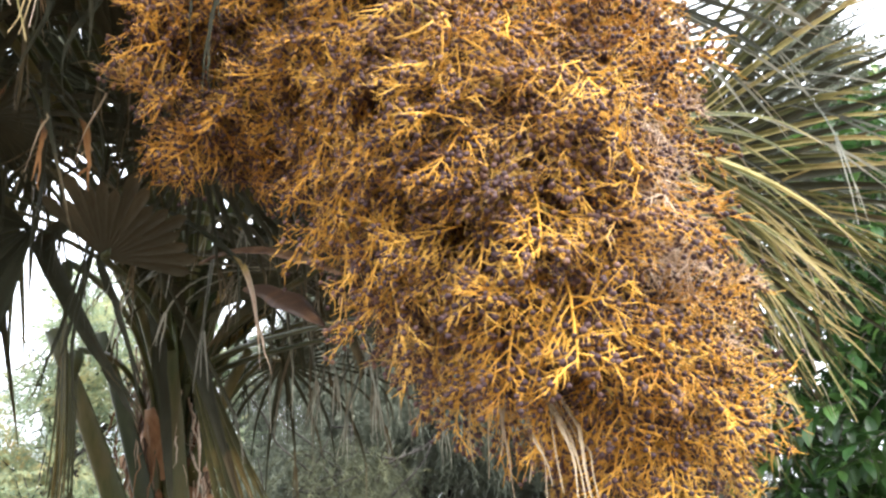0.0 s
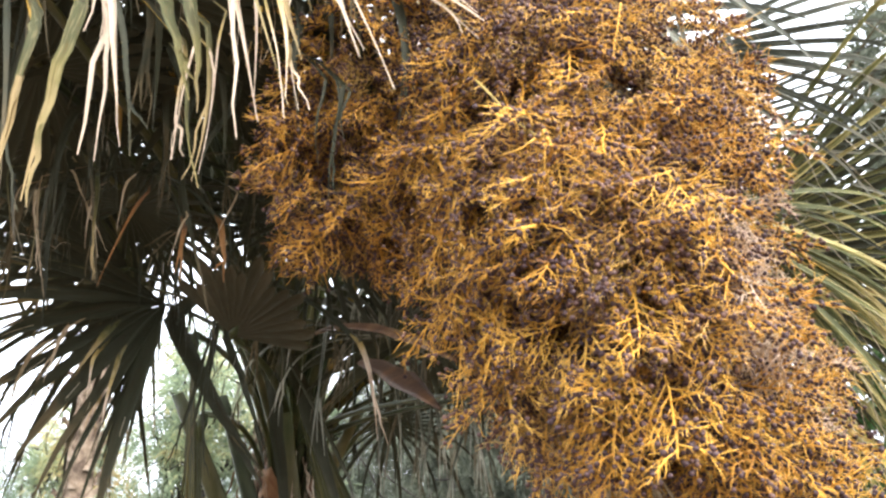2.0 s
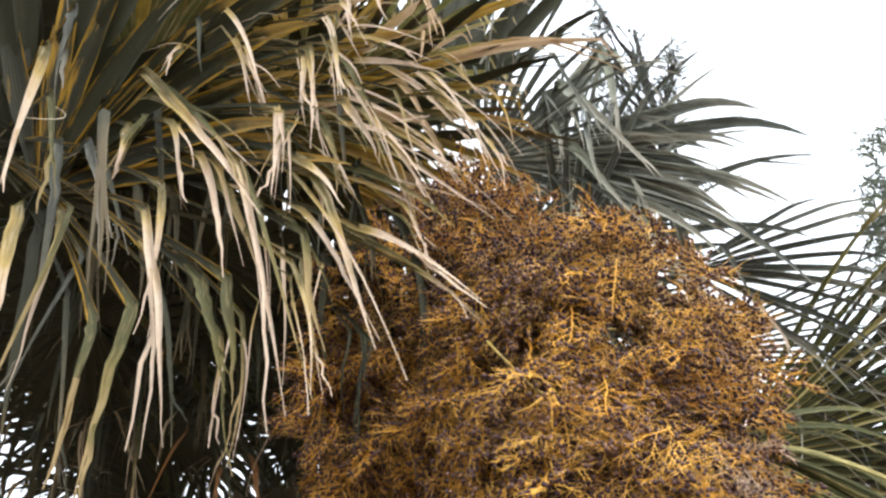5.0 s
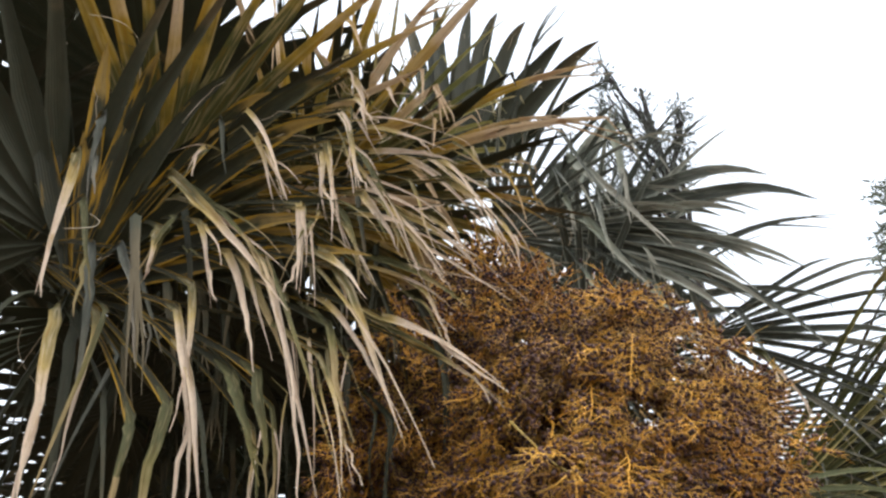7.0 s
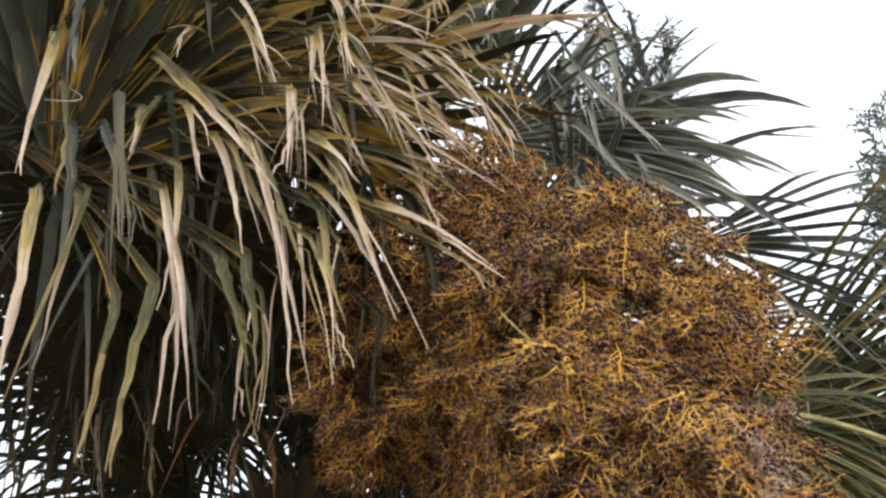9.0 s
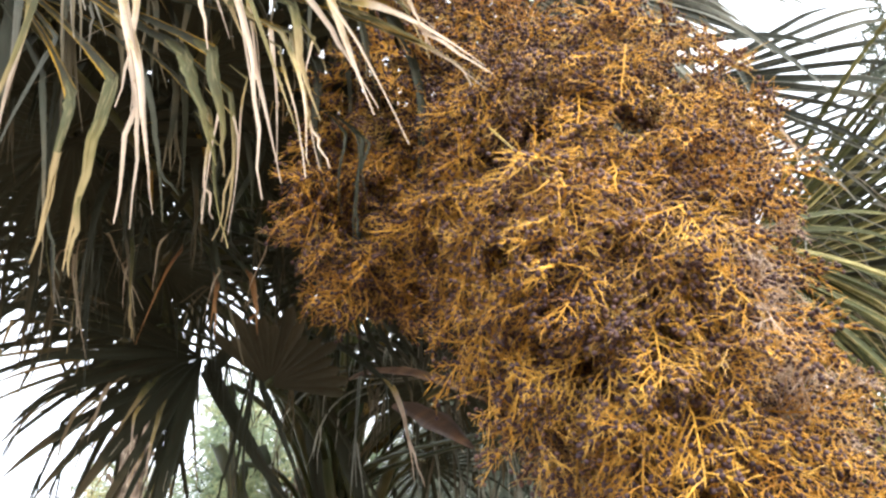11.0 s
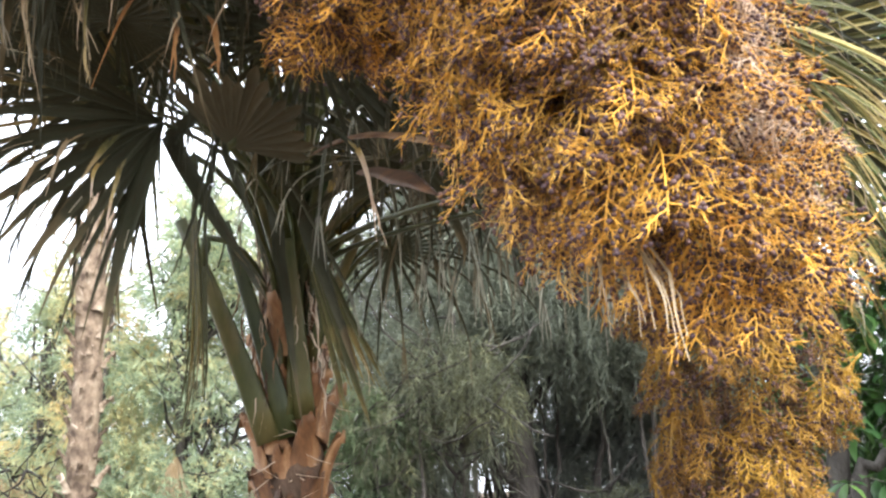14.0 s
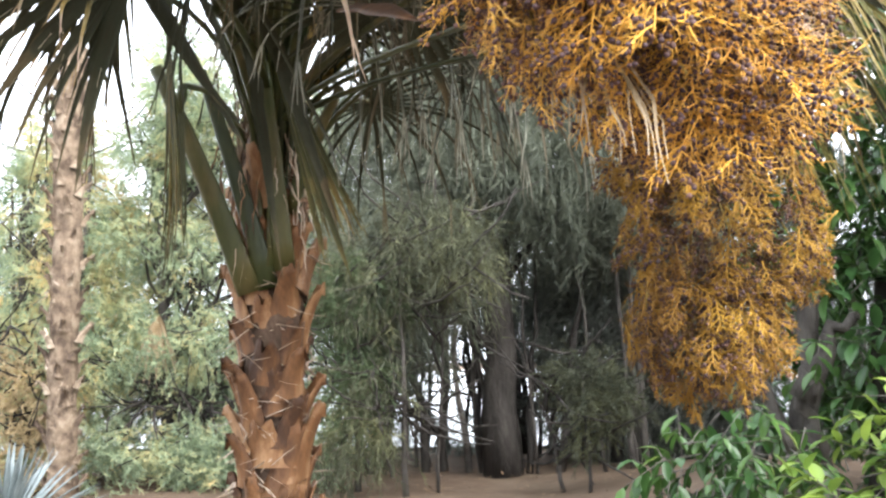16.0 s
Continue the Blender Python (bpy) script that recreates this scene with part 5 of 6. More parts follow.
led_leaf(SPREAD_HUB, [(p, 0.55 * w) for p, w in SPREAD_TIPS], SPREAD_FOLD, (0.1, -0.5, -0.85), BLADE_GREY, "spreading dark grey-green fan leaf", 206, arch=0.05, filler=0)
led_leaf(ARCH_HUB, [(p, 1.05 * w) for p, w in ARCH_TIPS], [], (0.25, -0.85, 0.45), BLADE_STRIPED, "arching yellow-green fan leaf with drooping tips", 207, arch=0.16, filler=2)
led_leaf(ARCH_LOW_HUB, ARCH_LOW_TIPS, [], (0.2, -0.95, 0.2), BLADE_YELLOW, "hanging yellow-green fan leaf", 208, arch=0.1)
led_leaf(OPEN_SIDE_HUB, [(p, 0.8 * w) for p, w in OPEN_SIDE_TIPS], OPEN_BROWN, (0.42, -0.88, -0.2), BLADE_GREEN_SHADED, "dark green fan leaf with browned tips", 209, (BLADE_PALE, BLADE_OLIVE, BLADE_DEAD), arch=0.06)
led_leaf((-1.5, 3.5, 3.15), [], STRAPS, (0.3, -0.95, 0.0), BLADE_GREEN_SHADED, "old fan leaf with few hanging strap segments", 210, reach=0.9)

STRANDS = [
    ((0.12, 1.97, 1.89), (0.12, 1.93, 1.66), 0.016, 0),
    ((0.16, 1.97, 1.85), (0.17, 1.93, 1.62), 0.018, 0),
    ((0.2, 1.97, 1.86), (0.2, 1.93, 1.65), 0.008, 0),
    ((0.22, 1.97, 1.82), (0.23, 1.93, 1.62), 0.010, 0),
    ((0.25, 1.96, 1.84), (0.26, 1.85, 1.62), 0.009, 0),
    ((0.26, 1.93, 1.81), (0.29, 1.81, 1.61), 0.019, 0),
    ((0.28, 1.93, 1.78), (0.3, 1.81, 1.58), 0.011, 0),
    ((0.3, 1.93, 1.79), (0.32, 1.81, 1.54), 0.016, 0),
    ((0.3, 1.93, 1.76), (0.32, 1.81, 1.61), 0.008, 0),
    ((0.15, 1.97, 1.89), (0.15, 1.93, 1.71), 0.013, 0),
    ((0.09, 1.97, 1.89), (0.09, 1.93, 1.71), 0.011, 0),
    ((0.21, 1.93, 1.79), (0.25, 1.85, 1.65), 0.013, 0),
]
led_leaf((0.1, 2.2, 2.15), [], [(a, Vector(a).lerp(Vector(e), 0.8), 0.7 * w, k) for a, e, w, k in STRANDS], (0.1, -1, 0), BLADE_DEAD, "dead bleached leaf caught under the fruit bunch", 211, (BLADE_DEAD,), fray=True)
LOW_STRAPS = [
    ((-1.32, 2.35, 3.04), (-1.36, 2.35, 2.84), 0.014, 0),
    ((-1.26, 2.35, 2.97), (-1.41, 2.35, 2.65), 0.016, 2),
    ((-1.49, 2.35, 2.96), (-1.39, 2.35, 2.77), 0.012, 0),
    ((-0.94, 2.35, 2.92), (-1.02, 2.35, 2.71), 0.009, 0),
    ((-1.12, 2.35, 2.82), (-1.14, 2.35, 2.66), 0.030, 2),
    ((-0.99, 2.35, 2.81), (-0.97, 2.35, 2.61), 0.036, 2),
    ((-1.46, 2.35, 3.06), (-1.42, 2.35, 2.66), 0.028, 1),
    ((-1.57, 2.35, 3.1), (-1.47, 2.35, 2.92), 0.016, 0),
    ((-1.79, 2.35, 3.12), (-1.73, 2.35, 2.81), 0.020, 3),
    ((-1.69, 2.35, 3.04), (-1.62, 2.35, 2.71), 0.018, 0),
]
led_leaf((-1.45, 2.7, 3.25), [], LOW_STRAPS, (0.2, -0.95, 0.0), BLADE_GREEN_SHADED, "withered fan leaf with torn brown hanging strips", 215, (BLADE_DEAD, BLADE_OLIVE, BLADE_RUST, BLADE_LIMP), fray=True)
GAP_STRANDS = [
    ((-0.49, 1.92, 2.99), (-0.51, 1.92, 2.72), 0.016, 3),
    ((-0.44, 1.92, 2.96), (-0.48, 1.92, 2.62), 0.020, 3),
    ((-0.42, 1.92, 2.94), (-0.44, 1.92, 2.79), 0.012, 3),
    ((-0.46, 1.92, 2.98), (-0.47, 1.92, 2.67), 0.010, 3),
]
led_leaf((-0.75, 2.2, 3.35), [], GAP_STRANDS, (0.1, -1, 0), BLADE_GREEN_SHADED, "dark limp leaf strands caught in the fruit bunch", 212)
# the small pleated leaf seen from below, its shade put into the colour
crown_leaf((-1.24, 3.0, 2.67), (0.55, -0.35, 0.5), (0.3, -0.72, -0.62), 0.3, 15, 150, "old pleated grey-brown fan leaf, coloured dark as in shade", BLADE_PLEAT_SHADED,
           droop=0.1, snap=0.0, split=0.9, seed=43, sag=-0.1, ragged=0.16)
# blades that hang along the trunk
crown_leaf((-1.80, 3.75, 2.98), (0.1, 0.42, -0.9), (-0.8, -0.6, -0.1), 1.1, 7, 26, "hanging narrow green fan leaf", BLADE_MOSS, droop=0.2, snap=0.1, split=0.5, seed=44, z=0.3, broad=True, stem=0.02)
crown_leaf((-1.54, 4.3, 3.0), (0.33, 0.0, -0.94), (-0.25, -0.95, -0.1), 1.28, 6, 13, "hanging folded green fan leaf with frayed end", BLADE_MOSS, droop=0.1, snap=0.1, split=0.8, seed=45, z=0.3, broad=True, stem=0.02, threads=3)
crown_leaf((-1.95, 4.2, 2.7), (-0.15, 0.1, -0.97), (-0.4, -0.9, -0.1), 0.95, 6, 16, "hanging narrow green fan leaf", BLADE_MOSS, droop=0.1, snap=0.1, split=0.6, seed=46, z=0.3, broad=True, stem=0.02)
# the skirt of limp leaves under the crown
for k, (hub, aim) in enumerate((((-1.15, 4.3, 3.0), (0.5, -0.3, -0.3)), ((-0.8, 4.4, 2.95), (0.6, -0.2, -0.3)), ((-0.45, 4.6, 2.85), (0.7, 0.1, -0.3)), ((-1.2, 5.1, 2.8), (0.4, 0.3, -0.4)), ((-0.55, 5.0, 3.0), (0.8, 0.2, -0.2)), ((-0.9, 4.0, 2.95), (0.7, -0.5, -0.1)))):
    crown_leaf(hub, aim, (0.1, -0.3, -0.95), 1.05, 26, 300, "limp grey-green fan leaf hanging under the crown", (BLADE_GREEN_SHADED, BLADE_OLD, BLADE_GREY)[k % 3], droop=4.0, snap=0.5, split=0.14, seed=50 + k, threads=4, z=0.35, ragged=0.25)


def crown_stalk(a, b, w):
    """A broad green leaf stalk that rises from the trunk."""
    v, f = [], []
    o = Vector(palm.location)
    pts = [q - o for q in bent(a, b, 0.04, 8)]
    tube(v, f, pts, [w * (1.15 - 0.6 * i / 8) for i in range(9)], 10, 0.35, (0.15, -1, 0))
    part("leaf_stalk", mesh_of("leaf_stalk", v, f, PETIOLE), palm, "broad smooth green leaf stalk")


crown_stalk((-1.78, 4.66, 1.66), (-2.16, 4.3, 2.85), 0.062)
crown_stalk((-1.68, 4.68, 1.68), (-1.96, 4.42, 2.85), 0.052)
crown_stalk((-1.6, 4.7, 1.78), (-1.64, 4.5, 2.9), 0.058)
crown_stalk((-1.58, 4.72, 2.1), (-1.2, 4.5, 2.72), 0.04)

# pale fibres that hang between the stalks
fibre_rng = random.Random(31)
for _ in range(110):
    a, r = fibre_rng.uniform(-2.9, 0.2), fibre_rng.uniform(0.15, 0.3)
    top = Vector((r * math.cos(a), r * math.sin(a), fibre_rng.uniform(2.1, 2.95)))
    low = top + Vector((fibre_rng.uniform(-0.1, 0.1), fibre_rng.uniform(-0.08, 0.03), -fibre_rng.uniform(0.15, 0.5)))
    v, f = [], []
    w = fibre_rng.uniform(0.003, 0.009)
    tube(v, f, bent(top, low, 0.02, 6, 0.012, fibre_rng), [w, w, w, w * 0.9, w * 0.8, w * 0.6, w * 0.2], 5, 0.3)
    part("hanging_fibre", mesh_of("hanging_fibre", v, f, fibre_rng.choice((BOOT_EDGE, BOOT, TRUNK_FIBRE))), palm, "frayed brown fibre strip")

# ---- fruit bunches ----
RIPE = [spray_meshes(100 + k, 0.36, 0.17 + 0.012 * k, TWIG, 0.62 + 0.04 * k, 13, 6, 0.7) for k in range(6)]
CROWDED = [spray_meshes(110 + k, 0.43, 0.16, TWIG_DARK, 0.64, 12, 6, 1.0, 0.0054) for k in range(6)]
WITHERED = [spray_meshes(140 + k, 0.16, 0.15, TWIG_DRY, 0.62, 12, 6, 1.1, 0.005) for k in range(3)]
BARE = [spray_meshes(130 + k, 0.12, 0.15, TWIG_FAR, 1.2, 12, 5, 0.8, 0.006) for k in range(4)]
# inner branchlets in the shade-dark tone
FAR_INNER = [spray_meshes(134 + k, 0.3, 0.16, TWIG_FAR_SHADED, 1.0, 10, 4, 0.9, 0.006) for k in range(3)]
near_lobes = [((-0.28, 2.35, 3.25), (0.44, 0.35, 0.44)), ((-0.56, 2.36, 2.9), (0.27, 0.3, 0.27)), ((0.15, 2.16, 2.85), (0.44, 0.38, 0.48)), ((0.43, 2.4, 2.8), (0.24, 0.3, 0.27)),
              ((0.22, 2.05, 2.3), (0.38, 0.37, 0.46)), ((0.47, 2.4, 2.08), (0.27, 0.34, 0.3)), ((-0.04, 2.14, 2.66), (0.3, 0.28, 0.32)), ((0.38, 2.35, 2.5), (0.22, 0.3, 0.25)), ((0.1, 2.0, 2.5), (0.3, 0.26, 0.36)), ((0.42, 2.28, 1.93), (0.28, 0.3, 0.23)), ((0.25, 2.4, 2.35), (0.3, 0.2, 0.35)),
              ((0.3, 2.07, 2.43), (0.26, 0.28, 0.26)), ((-0.33, 2.38, 2.86), (0.2, 0.24, 0.3)), ((0.22, 1.98, 2.28), (0.3, 0.28, 0.3))]
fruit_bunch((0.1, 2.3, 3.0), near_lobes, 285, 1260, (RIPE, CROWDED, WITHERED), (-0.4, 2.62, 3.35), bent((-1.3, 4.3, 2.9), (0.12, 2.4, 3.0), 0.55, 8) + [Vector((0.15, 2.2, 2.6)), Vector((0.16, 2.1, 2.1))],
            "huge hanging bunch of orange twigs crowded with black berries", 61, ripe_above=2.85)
far_lobes = [((0.68, 4.5, 1.85), (0.46, 0.38, 0.45)), ((0.58, 4.5, 1.4), (0.34, 0.32, 0.36)), ((0.55, 4.5, 2.35), (0.45, 0.4, 0.4))]
fruit_bunch((0.55, 4.5, 2.4), far_lobes, 150, 170, (BARE, FAR_INNER), (0.5, 4.5, 2.6), bent((-1.4, 4.7, 2.8), (0.5, 4.5, 2.5), 0.5, 8) + [Vector((0.55, 4.5, 1.9)), Vector((0.5, 4.5, 1.3))],
            "hanging bunch of bare orange fruit twigs", 62, 16, 1.25, 0.9)


def loose_strip(points, widths, material, name, label, category, thick=0.003):
    v, f = [], []
    o = Vector(points[0])
    tube(v, f, [Vector(p) - o for p in points], widths, 6, 0.28, (0.2, -1, 0.3))
    ob = new(name, mesh_of(name, v, f, material))
    ob.location = o
    return tagged(ob, label, category)


loose_strip(bent((-1.15, 3.7, 2.9), (-0.2, 2.15, 2.22), 0.06, 8), [0.03, 0.026, 0.03, 0.022, 0.026, 0.019, 0.022, 0.014, 0.004], BRACT, "flower_stalk", "brown dry flower stalk from the palm crown", "flower stalk")
loose_strip(bent((-0.75, 3.1, 2.55), (-0.25, 2.15, 2.1), 0.02, 5), [0.024, 0.04, 0.034, 0.046, 0.026, 0.005], BRACT, "dry_sheath", "split brown dry sheath on the fruit stalk", "sheath")
broken = loose_strip([(-0.039, 1.7, 2.76), (-0.017, 1.7, 2.727), (0.009, 1.7, 2.69), (0.032, 1.7, 2.656), (0.056, 1.7, 2.622), (0.083, 1.7, 2.594), (0.104, 1.7, 2.58)], [0.0035, 0.0045, 0.003, 0.004, 0.003, 0.0035, 0.0025], STALK, "broken_stalk", "broken yellow stalk caught in the fruit bunch", "stalk")
for fork in ([(0.106, 1.69, 2.594), (0.122, 1.69, 2.552), (0.179, 1.69, 2.5), (0.234, 1.69, 2.449), (0.275, 1.69, 2.397), (0.316, 1.69, 2.351)],
             [(0.105, 1.69, 2.574), (0.105, 1.69, 2.526), (0.099, 1.69, 2.466)], [(0.102, 1.69, 2.584), (0.056, 1.69, 2.555), (0.009, 1.69, 2.545)]):
    v, f = [], []
    tube(v, f, [Vector(p) - broken.location for p in fork], [0.003 - 0.0004 * i for i in range(len(fork))], 6)
    part("stalk_fork", mesh_of("stalk_fork", v, f, TWIG), broken)


# ---- the second palm trunk ----
palm2 = thing("palm_tree", (-5.28, 8.2, 0), "slender pale palm trunk among feathery trees", "palm tree")
palm_trunk(palm2, 4.6, 0.14, 80, 7, TRUNK_PALE, (TRUNK_PALE, BOOT_EDGE), 4.5, (0.12, 0.2), 150, (0.05, 0.085))

# ---- pale water beyond the grove ----
m_w, t_w, b_w = shader("still_water", 0.12, 0.6)
b_w.inputs["Base Color"].default_value = (0.22, 0.24, 0.24, 1)
ripple = node(t_w, "ShaderNodeTexNoise", Scale=3.0, Detail=3.0)
bumped(t_w, b_w, ripple.outputs["Fac"], 0.15, 0.02)
shore = [(-60 + 0.5 * i, 13.3 + 0.5 * noise.noise(Vector((i * 0.17, 3.0, 0))) + 0.2 * noise.noise(Vector((i * 0.6, 7.0, 0))), 0.05) for i in range(241)]
water = new("water", mesh_of("water", shore + [(60, 160, 0.05), (-60, 160, 0.05)], [tuple(range(243))], m_w, smooth=False))
tagged(water, "flat pale water that mirrors the white sky", "water", kind="structure")

# ---- trees behind ----
def clumps(boxes, seed):
    """Small foliage clumps scattered through boxes (centre, half sizes, number, radius)."""
    rng = random.Random(seed)
    out = []
    for c, h, n, r in boxes:
        for _ in range(n):
            s = r * rng.uniform(0.6, 1.3)
            out.append(((c[0] + rng.uniform(-h[0], h[0]), c[1] + rng.uniform(-h[1], h[1]), c[2] + rng.uniform(-h[2], h[2])), (s * 1.2, s, s * 0.8)))
    return out


feather_tree((-6.6, 9.6, 0), 4.6, 0.08, clumps([((-6.9, 9.6, 1.9), (1.5, 0.7, 1.7), 34, 0.42), ((-6.4, 9.9, 3.6), (0.7, 0.6, 0.6), 8, 0.36), ((-6.5, 9.0, 0.35), (1.2, 0.3, 0.25), 10, 0.3)], 1),
             6200, PLUME_PALE_HAZE, "pale green feathery tree with yellowing sprays", 71, stems=3, long=0.2, thin=0.007, hang=0.25)
feather_tree((-4.6, 9.9, 0), 5.6, 0.09, clumps([((-4.4, 9.8, 2.2), (1.4, 0.7, 2.0), 44, 0.42), ((-4.8, 9.9, 4.4), (0.7, 0.6, 0.8), 12, 0.36), ((-4.3, 9.0, 0.35), (1.3, 0.3, 0.25), 14, 0.3)], 2),
             9000, PLUME_PALE_HAZE, "light green feathery tree with yellow sprays", 72, stems=3, long=0.2, thin=0.007, hang=0.25)
feather_tree((-8.5, 12.5, 0), 5.5, 0.14, [((-8.6, 12.4, 3.2), (1.6, 1.2, 1.6)), ((-7.0, 12.2, 2.2), (1.4, 1.0, 1.4)), ((-9.8, 12, 2.2), (1.4, 1.0, 1.5)), ((-5.6, 12.4, 2.4), (1.4, 0.8, 1.6))], 5000, PLUME_GREEN, "grey-green feathery tree behind the grove", 73)
feather_tree((-1.22, 10.3, 0), 7.5, 0.2, [((-1.4, 10.2, 4.2), (1.3, 1.0, 1.1)), ((-2.3, 9.4, 2.3), (0.65, 0.6, 0.9)), ((-0.4, 10.4, 3.6), (1.2, 1.0, 0.9)), ((0.6, 10.6, 3.4), (1.0, 0.9, 1.0)), ((-2.4, 10.2, 3.6), (0.9, 0.8, 0.9)), ((-1.6, 10.8, 5.4), (1.3, 1.0, 1.0))],
             8500, PLUME_DARK, "dark feathery casuarina tree with a thick straight trunk", 74, hang=0.9, long=0.5, name="casuarina_tree")
feather_tree((-2.5, 9.0, 0), 3.0, 0.03, clumps([((-2.5, 8.9, 2.2), (0.3, 0.25, 0.35), 6, 0.26), ((-2.45, 8.9, 1.2), (0.2, 0.2, 0.6), 9, 0.2)], 7), 1100, PLUME_GREEN, "young green feathery tree with hanging sprays", 75, hang=0.8, long=0.26)
feather_tree((0.0, 11.2, 0), 5.0, 0.09, [((-0.1, 11.2, 1.6), (0.75, 0.6, 1.3)), ((0.5, 11.0, 2.4), (0.8, 0.7, 1.2)), ((0.9, 11.2, 1.0), (0.8, 0.6, 0.9)), ((1.9, 10.8, 1.0), (0.9, 0.6, 1.0)), ((2.6, 10.6, 2.4), (1.0, 0.6, 1.2))], 7500, PLUME_GREY_HAZE, "dense grey-green feathery shrub", 76, hang=0.7, stems=2)
feather_tree((-3.4, 13.5, 0), 5.0, 0.1, [((-3.4, 13.4, 3.0), (1.6, 1.0, 1.0)), ((-1.2, 14, 3.2), (1.8, 1.0, 1.1)), ((1.4, 13.4, 2.6), (1.6, 1.0, 1.8))], 5000, PLUME_GREY_HAZE, "far grey feathery tree", 77, stems=3)


feather_tree((-1.3, 12.3, 0), 3.6, 0.05, clumps([((-1.5, 12.3, 2.2), (1.9, 0.4, 0.6), 20, 0.4), ((-0.4, 11.6, 2.6), (1.4, 0.4, 0.8), 12, 0.4), ((-2.9, 11.4, 1.0), (0.5, 0.4, 0.9), 7, 0.35), ((-0.9, 12.7, 0.45), (1.9, 0.3, 0.3), 16, 0.3)], 5), 4800, PLUME_GREY_HAZE,
             "thin grey feathery thicket behind the grove", 78, stems=4, long=0.3, hang=0.6)


feather_tree((-1.9, 8.7, 0), 3.2, 0.035, clumps([((-1.85, 8.6, 2.35), (0.65, 0.3, 0.22), 8, 0.22), ((-2.3, 8.5, 1.2), (0.16, 0.2, 0.75), 9, 0.18), ((-1.3, 8.9, 2.5), (0.45, 0.3, 0.35), 5, 0.25)], 15), 720, PLUME_SAGE,
             "soft grey-green feathery tree before the casuarina", 84, stems=2, long=0.36, thin=0.005, hang=1.0)
feather_tree((-0.15, 8.9, 0), 1.4, 0.03, clumps([((-0.1, 8.8, 0.75), (0.3, 0.25, 0.4), 9, 0.2)], 16), 520, PLUME_SAGE, "round dark feathery shrub", 85, stems=2, long=0.2, hang=0.2)


def thin_stem(a, b, r, seed):
    rng = random.Random(seed)
    v, f = [], []
    pts = [p - Vector(a) for p in bent(a, b, 0, 8, 0.05, rng)]
    tube(v, f, pts, [r * (1.1 - 0.6 * i / 8) for i in range(9)], 6)
    ob = new("thin_tree", mesh_of("thin_tree", v, f, BARK_GREY if seed % 4 == 0 else BARK))
    ob.location = a
    tagged(ob, "thin bare dark tree stem in the grove", "tree stem", "bare stems in the grove")


srng = random.Random(9)
for k in range(52):
    x = srng.uniform(-3.2, 0.7)
    y = srng.uniform(10.0, 12.8)
    thin_stem((x, y, 0), (x + srng.uniform(-0.6, 0.6), y + srng.uniform(-0.3, 0.3), srng.uniform(2.4, 4.2)), srng.uniform(0.015, 0.055), k)
for k in range(12):
    x = srng.uniform(-8.0, -3.4)
    y = srng.uniform(9.6, 12)
    thin_stem((x, y, 0), (x + srng.uniform(-0.6, 0.6), y, srng.uniform(2.0, 3.6)), srng.uniform(0.015, 0.035), k)
thin_stem((0.29, 10.5, 0.1), (0.33, 10.5, 2.2), 0.05, 4)

feather_tree((-6.3, 8.8, 0), 1.6, 0.02, clumps([((-6.25, 8.8, 1.2), (0.35, 0.2, 0.3), 6, 0.2), ((-6.0, 8.7, 0.6), (0.5, 0.2, 0.3), 5, 0.2)], 8), 420, PLUME_TAN, "browned feathery shrub beside the pale trunk", 79, long=0.2, thin=0.007, hang=0.2)
hang_rng = random.Random(12)
dry = thing("dry_palm_leaf", (-4.75, 9.1, 1.85), "dry tan palm leaf hanging in the foliage", "palm leaf")
for _ in range(22):
    e = Vector((hang_rng.uniform(-0.28, 0.22), hang_rng.uniform(-0.1, 0.1), -hang_rng.uniform(0.45, 0.8)))
    v, f, uv = ribbon(bent((0, 0, 0), e, 0.06, 7, 0.01, hang_rng), [0.006, 0.02, 0.026, 0.026, 0.022, 0.016, 0.01, 0.003], Vector((0, -1, 0)), 0.4)
    part("leaf_segment", mesh_of("leaf_segment", v, f, BLADE_DEAD, uv), dry)

# ---- broad-leaved tree and shrub ----
leafy_tree((1.5, 6.9, 0), [((1.3, 6.7, 0), (1.6, 6.9, 2.6), 0.11, 0), ((1.55, 6.8, 0), (1.35, 6.6, 1.0), 0.09, 0.1), ((1.35, 6.6, 0.95), (1.75, 6.6, 1.5), 0.08, 0.1), ((1.3, 6.7, 0.6), (0.9, 6.8, 1.5), 0.05, 0.0), ((1.9, 7.2, 0), (2.3, 7.2, 3.4), 0.09, 0)],
           [((2.5, 6.6, 3.7), (0.9, 0.8, 1.0)), ((1.75, 6.9, 3.2), (0.5, 0.5, 0.7)), ((1.6, 7.1, 2.2), (0.5, 0.5, 0.7)), ((2.7, 6.3, 2.4), (0.8, 0.7, 0.9)), ((2.0, 6.9, 2.6), (0.5, 0.6, 0.8)), ((2.6, 6.2, 1.2), (0.7, 0.7, 0.8)), ((3.4, 7.4, 4.2), (1.0, 0.9, 1.1)), ((3.4, 7.2, 2.0), (0.9, 0.9, 1.6)), ((2.3, 7.4, 1.2), (0.9, 0.6, 1.0)), ((1.9, 7.6, 0.6), (0.8, 0.5, 0.6)), ((1.45, 6.2, 1.55), (0.38, 0.25, 0.4)), ((1.85, 6.1, 1.0), (0.35, 0.25, 0.45))],
           10500, 150, "dense glossy dark green broad-leaved tree with twisted trunks", 81, 0.16, 0.034, near=lambda p: p.y < 6.2)
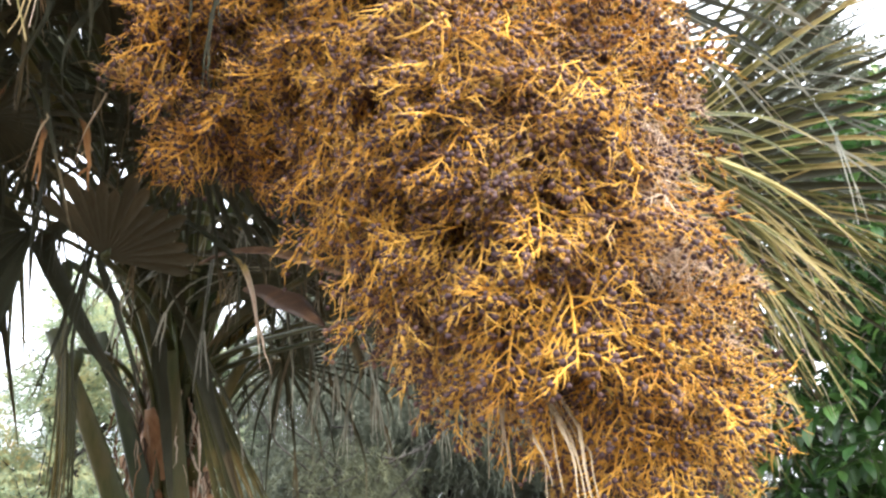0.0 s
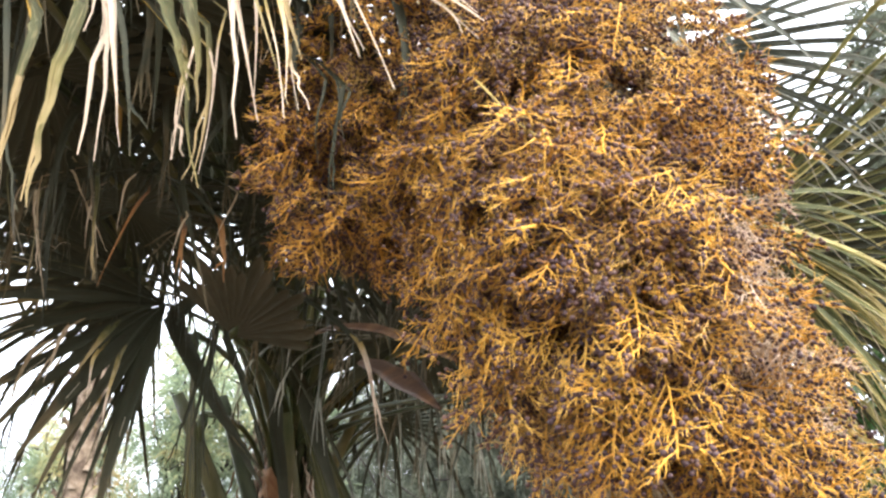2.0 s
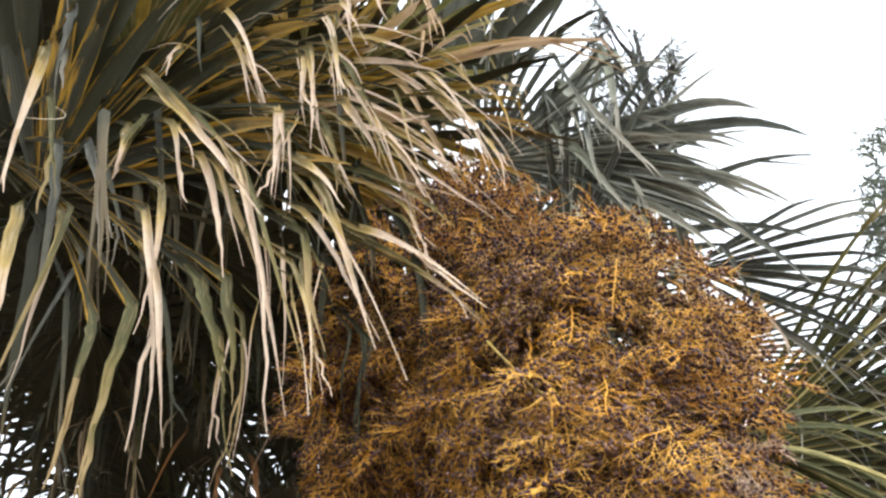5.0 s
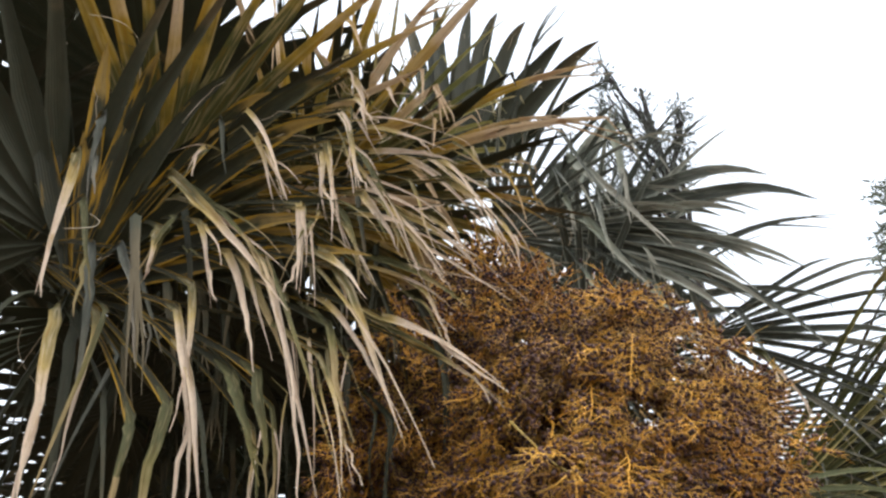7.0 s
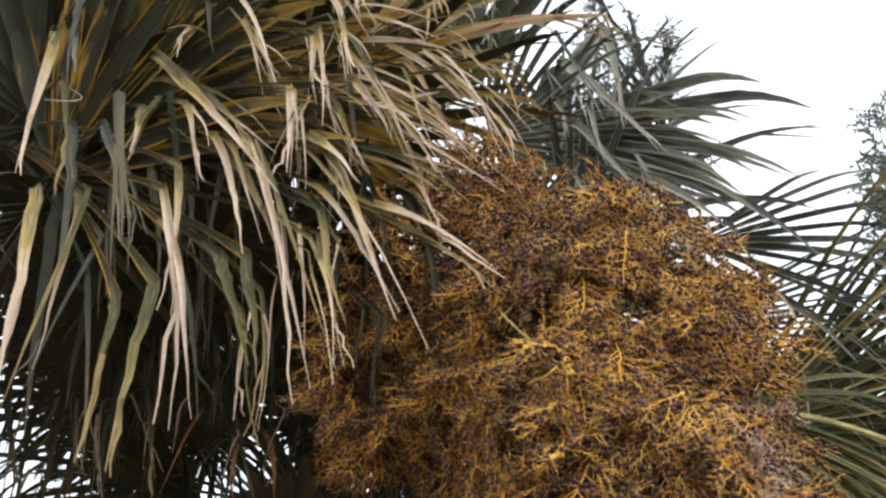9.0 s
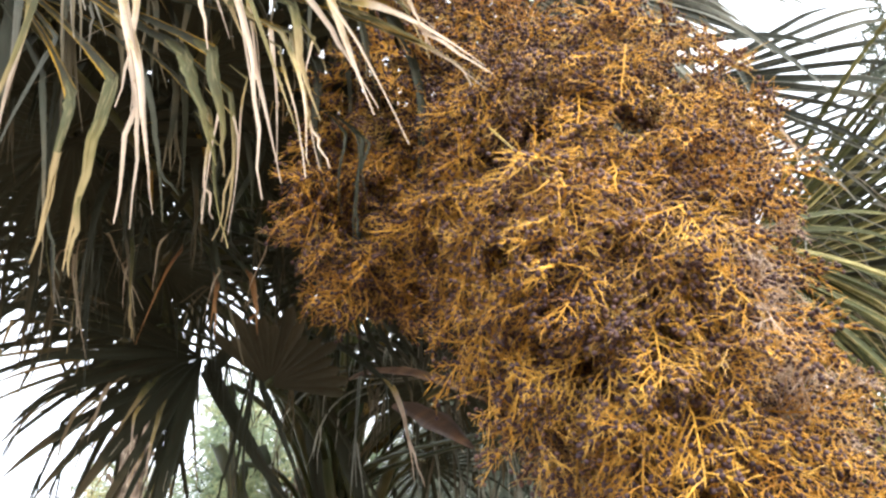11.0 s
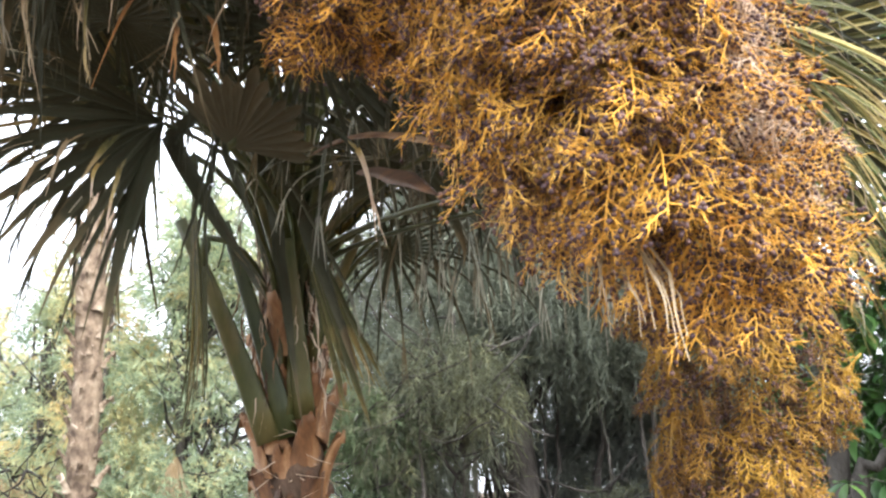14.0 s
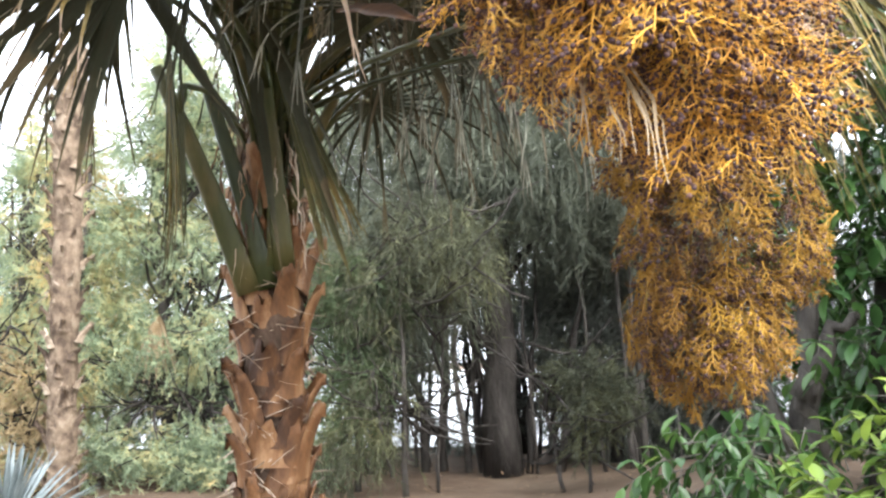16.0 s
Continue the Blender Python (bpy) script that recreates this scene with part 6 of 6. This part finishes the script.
leafy_tree((0.95, 5.6, 0), [((0.8, 5.6, 0), (0.8, 5.6, 0.5), 0.03, 0)], [((0.6, 5.6, 0.55), (0.34, 0.3, 0.36)), ((0.95, 5.8, 0.5), (0.35, 0.3, 0.42)), ((0.8, 5.2, 0.4), (0.3, 0.2, 0.3))],
           700, 60, "small shrub with hanging dark green leaves", 82, 0.13, 0.028, "shrub", "shrub", 1.4)
leafy_tree((1.75, 4.9, 0), [((1.6, 4.9, 0), (1.6, 4.9, 0.5), 0.03, 0)], [((1.4, 4.9, 0.55), (0.36, 0.35, 0.26)), ((1.8, 5.0, 0.75), (0.35, 0.3, 0.35))],
           620, 70, "shrub with fresh light green leaves", 83, 0.13, 0.03, "shrub", "shrub", 0.5, tone=LEAF_FRESH)


def spiky_plant(base, count, long, seed):
    rng = random.Random(seed)
    plant = thing("agave", base, "blue-grey spiky rosette plant with stiff leaves", "agave")
    for i in range(count):
        a = i * 2.4
        el = radians(rng.uniform(25, 80))
        d = Vector((math.cos(a) * math.cos(el), math.sin(a) * math.cos(el), math.sin(el)))
        pts = [d * long * u + Vector((0, 0, -0.12 * u * u)) for u in (0, 0.25, 0.5, 0.75, 1.0)]
        v, f = [], []
        tube(v, f, pts, [0.022, 0.03, 0.028, 0.018, 0.002], 6, 0.3)
        part("spiky_leaf", mesh_of("spiky_leaf", v, f, AGAVE), plant)


spiky_plant((-4.25, 6.0, 0.05), 46, 0.85, 91)


# ---- tall trees far off ----
def tall_tree(base, height, blobs, count, label, seed, size=0.22, thin=0.03, hang=0.2, material=None):
    rng = random.Random(seed)
    base = Vector(base)
    tree = thing("tall_tree", base, label, "tree")
    v, f = [], []
    pts = bent((0, 0, 0), (0.2, 0, height), 0, 10, 0.1, rng)
    tube(v, f, pts, [0.3 * (1.05 - i / 10) + 0.02 for i in range(11)], 9)
    for c, r in blobs:
        o = pts[min(9, max(3, int(c[2] / height * 10) - 1))]
        tip = Vector(c) - base
        bp = bent(o, tip, 0.1, 5, 0.12, rng)
        tube(v, f, bp, [0.07, 0.06, 0.045, 0.035, 0.025, 0.015], 5)
        for _ in range(5):
            e = tip + Vector((rng.uniform(-r[0], r[0]), rng.uniform(-r[1], r[1]), rng.uniform(-r[2], r[2])))
            tube(v, f, bent(bp[3], e, 0.05, 4, 0.05, rng), [0.03, 0.025, 0.02, 0.014, 0.008], 4)
    part("trunk", mesh_of("trunk", v, f, BARK), tree)
    nrng = np.random.RandomState(seed)
    verts = plume_cloud(nrng, blobs, count, 12, size, thin, hang) - np.array(base)
    part("crown", tri_mesh("crown", verts, material or PLUME_DARK), tree, "sparse feathery dark foliage")


tall_tree((1.2, 13.6, 0), 16.0, [((0.76, 13.4, 16.6), (0.1, 0.2, 0.35)), ((0.68, 13.4, 15.9), (0.22, 0.3, 0.4)), ((0.55, 13.4, 15.1), (0.3, 0.4, 0.45)), ((0.4, 13.4, 14.3), (0.4, 0.4, 0.4)), ((1.28, 13.4, 15.4), (0.1, 0.2, 0.3)),
          ((1.2, 13.4, 14.7), (0.22, 0.3, 0.35)), ((1.1, 13.4, 14.0), (0.3, 0.3, 0.35)), ((2.03, 13.4, 15.0), (0.1, 0.2, 0.25)), ((1.88, 13.4, 14.4), (0.2, 0.3, 0.3)), ((1.75, 13.4, 13.8), (0.25, 0.3, 0.3)), ((0.3, 13.4, 13.3), (0.6, 0.5, 0.4)), ((1.3, 13.4, 13.1), (0.5, 0.5, 0.4))],
          640, "tall sparse dark tree against the white sky", 95, 0.2, 0.016, -0.2, PLUME_GREY_HAZE)
tall_tree((4.8, 12.5, 0), 11.2, [((4.7, 12.5, 10.6), (0.3, 0.3, 0.6)), ((4.6, 12.5, 9.6), (0.55, 0.5, 0.7)), ((4.7, 12.5, 8.3), (0.8, 0.7, 0.8)), ((4.8, 12.5, 6.8), (1.0, 0.8, 1.0)), ((5.0, 12.5, 5.2), (1.2, 0.9, 1.1))],
          2600, "tall dark conifer behind the garden", 96, 0.3, 0.022)
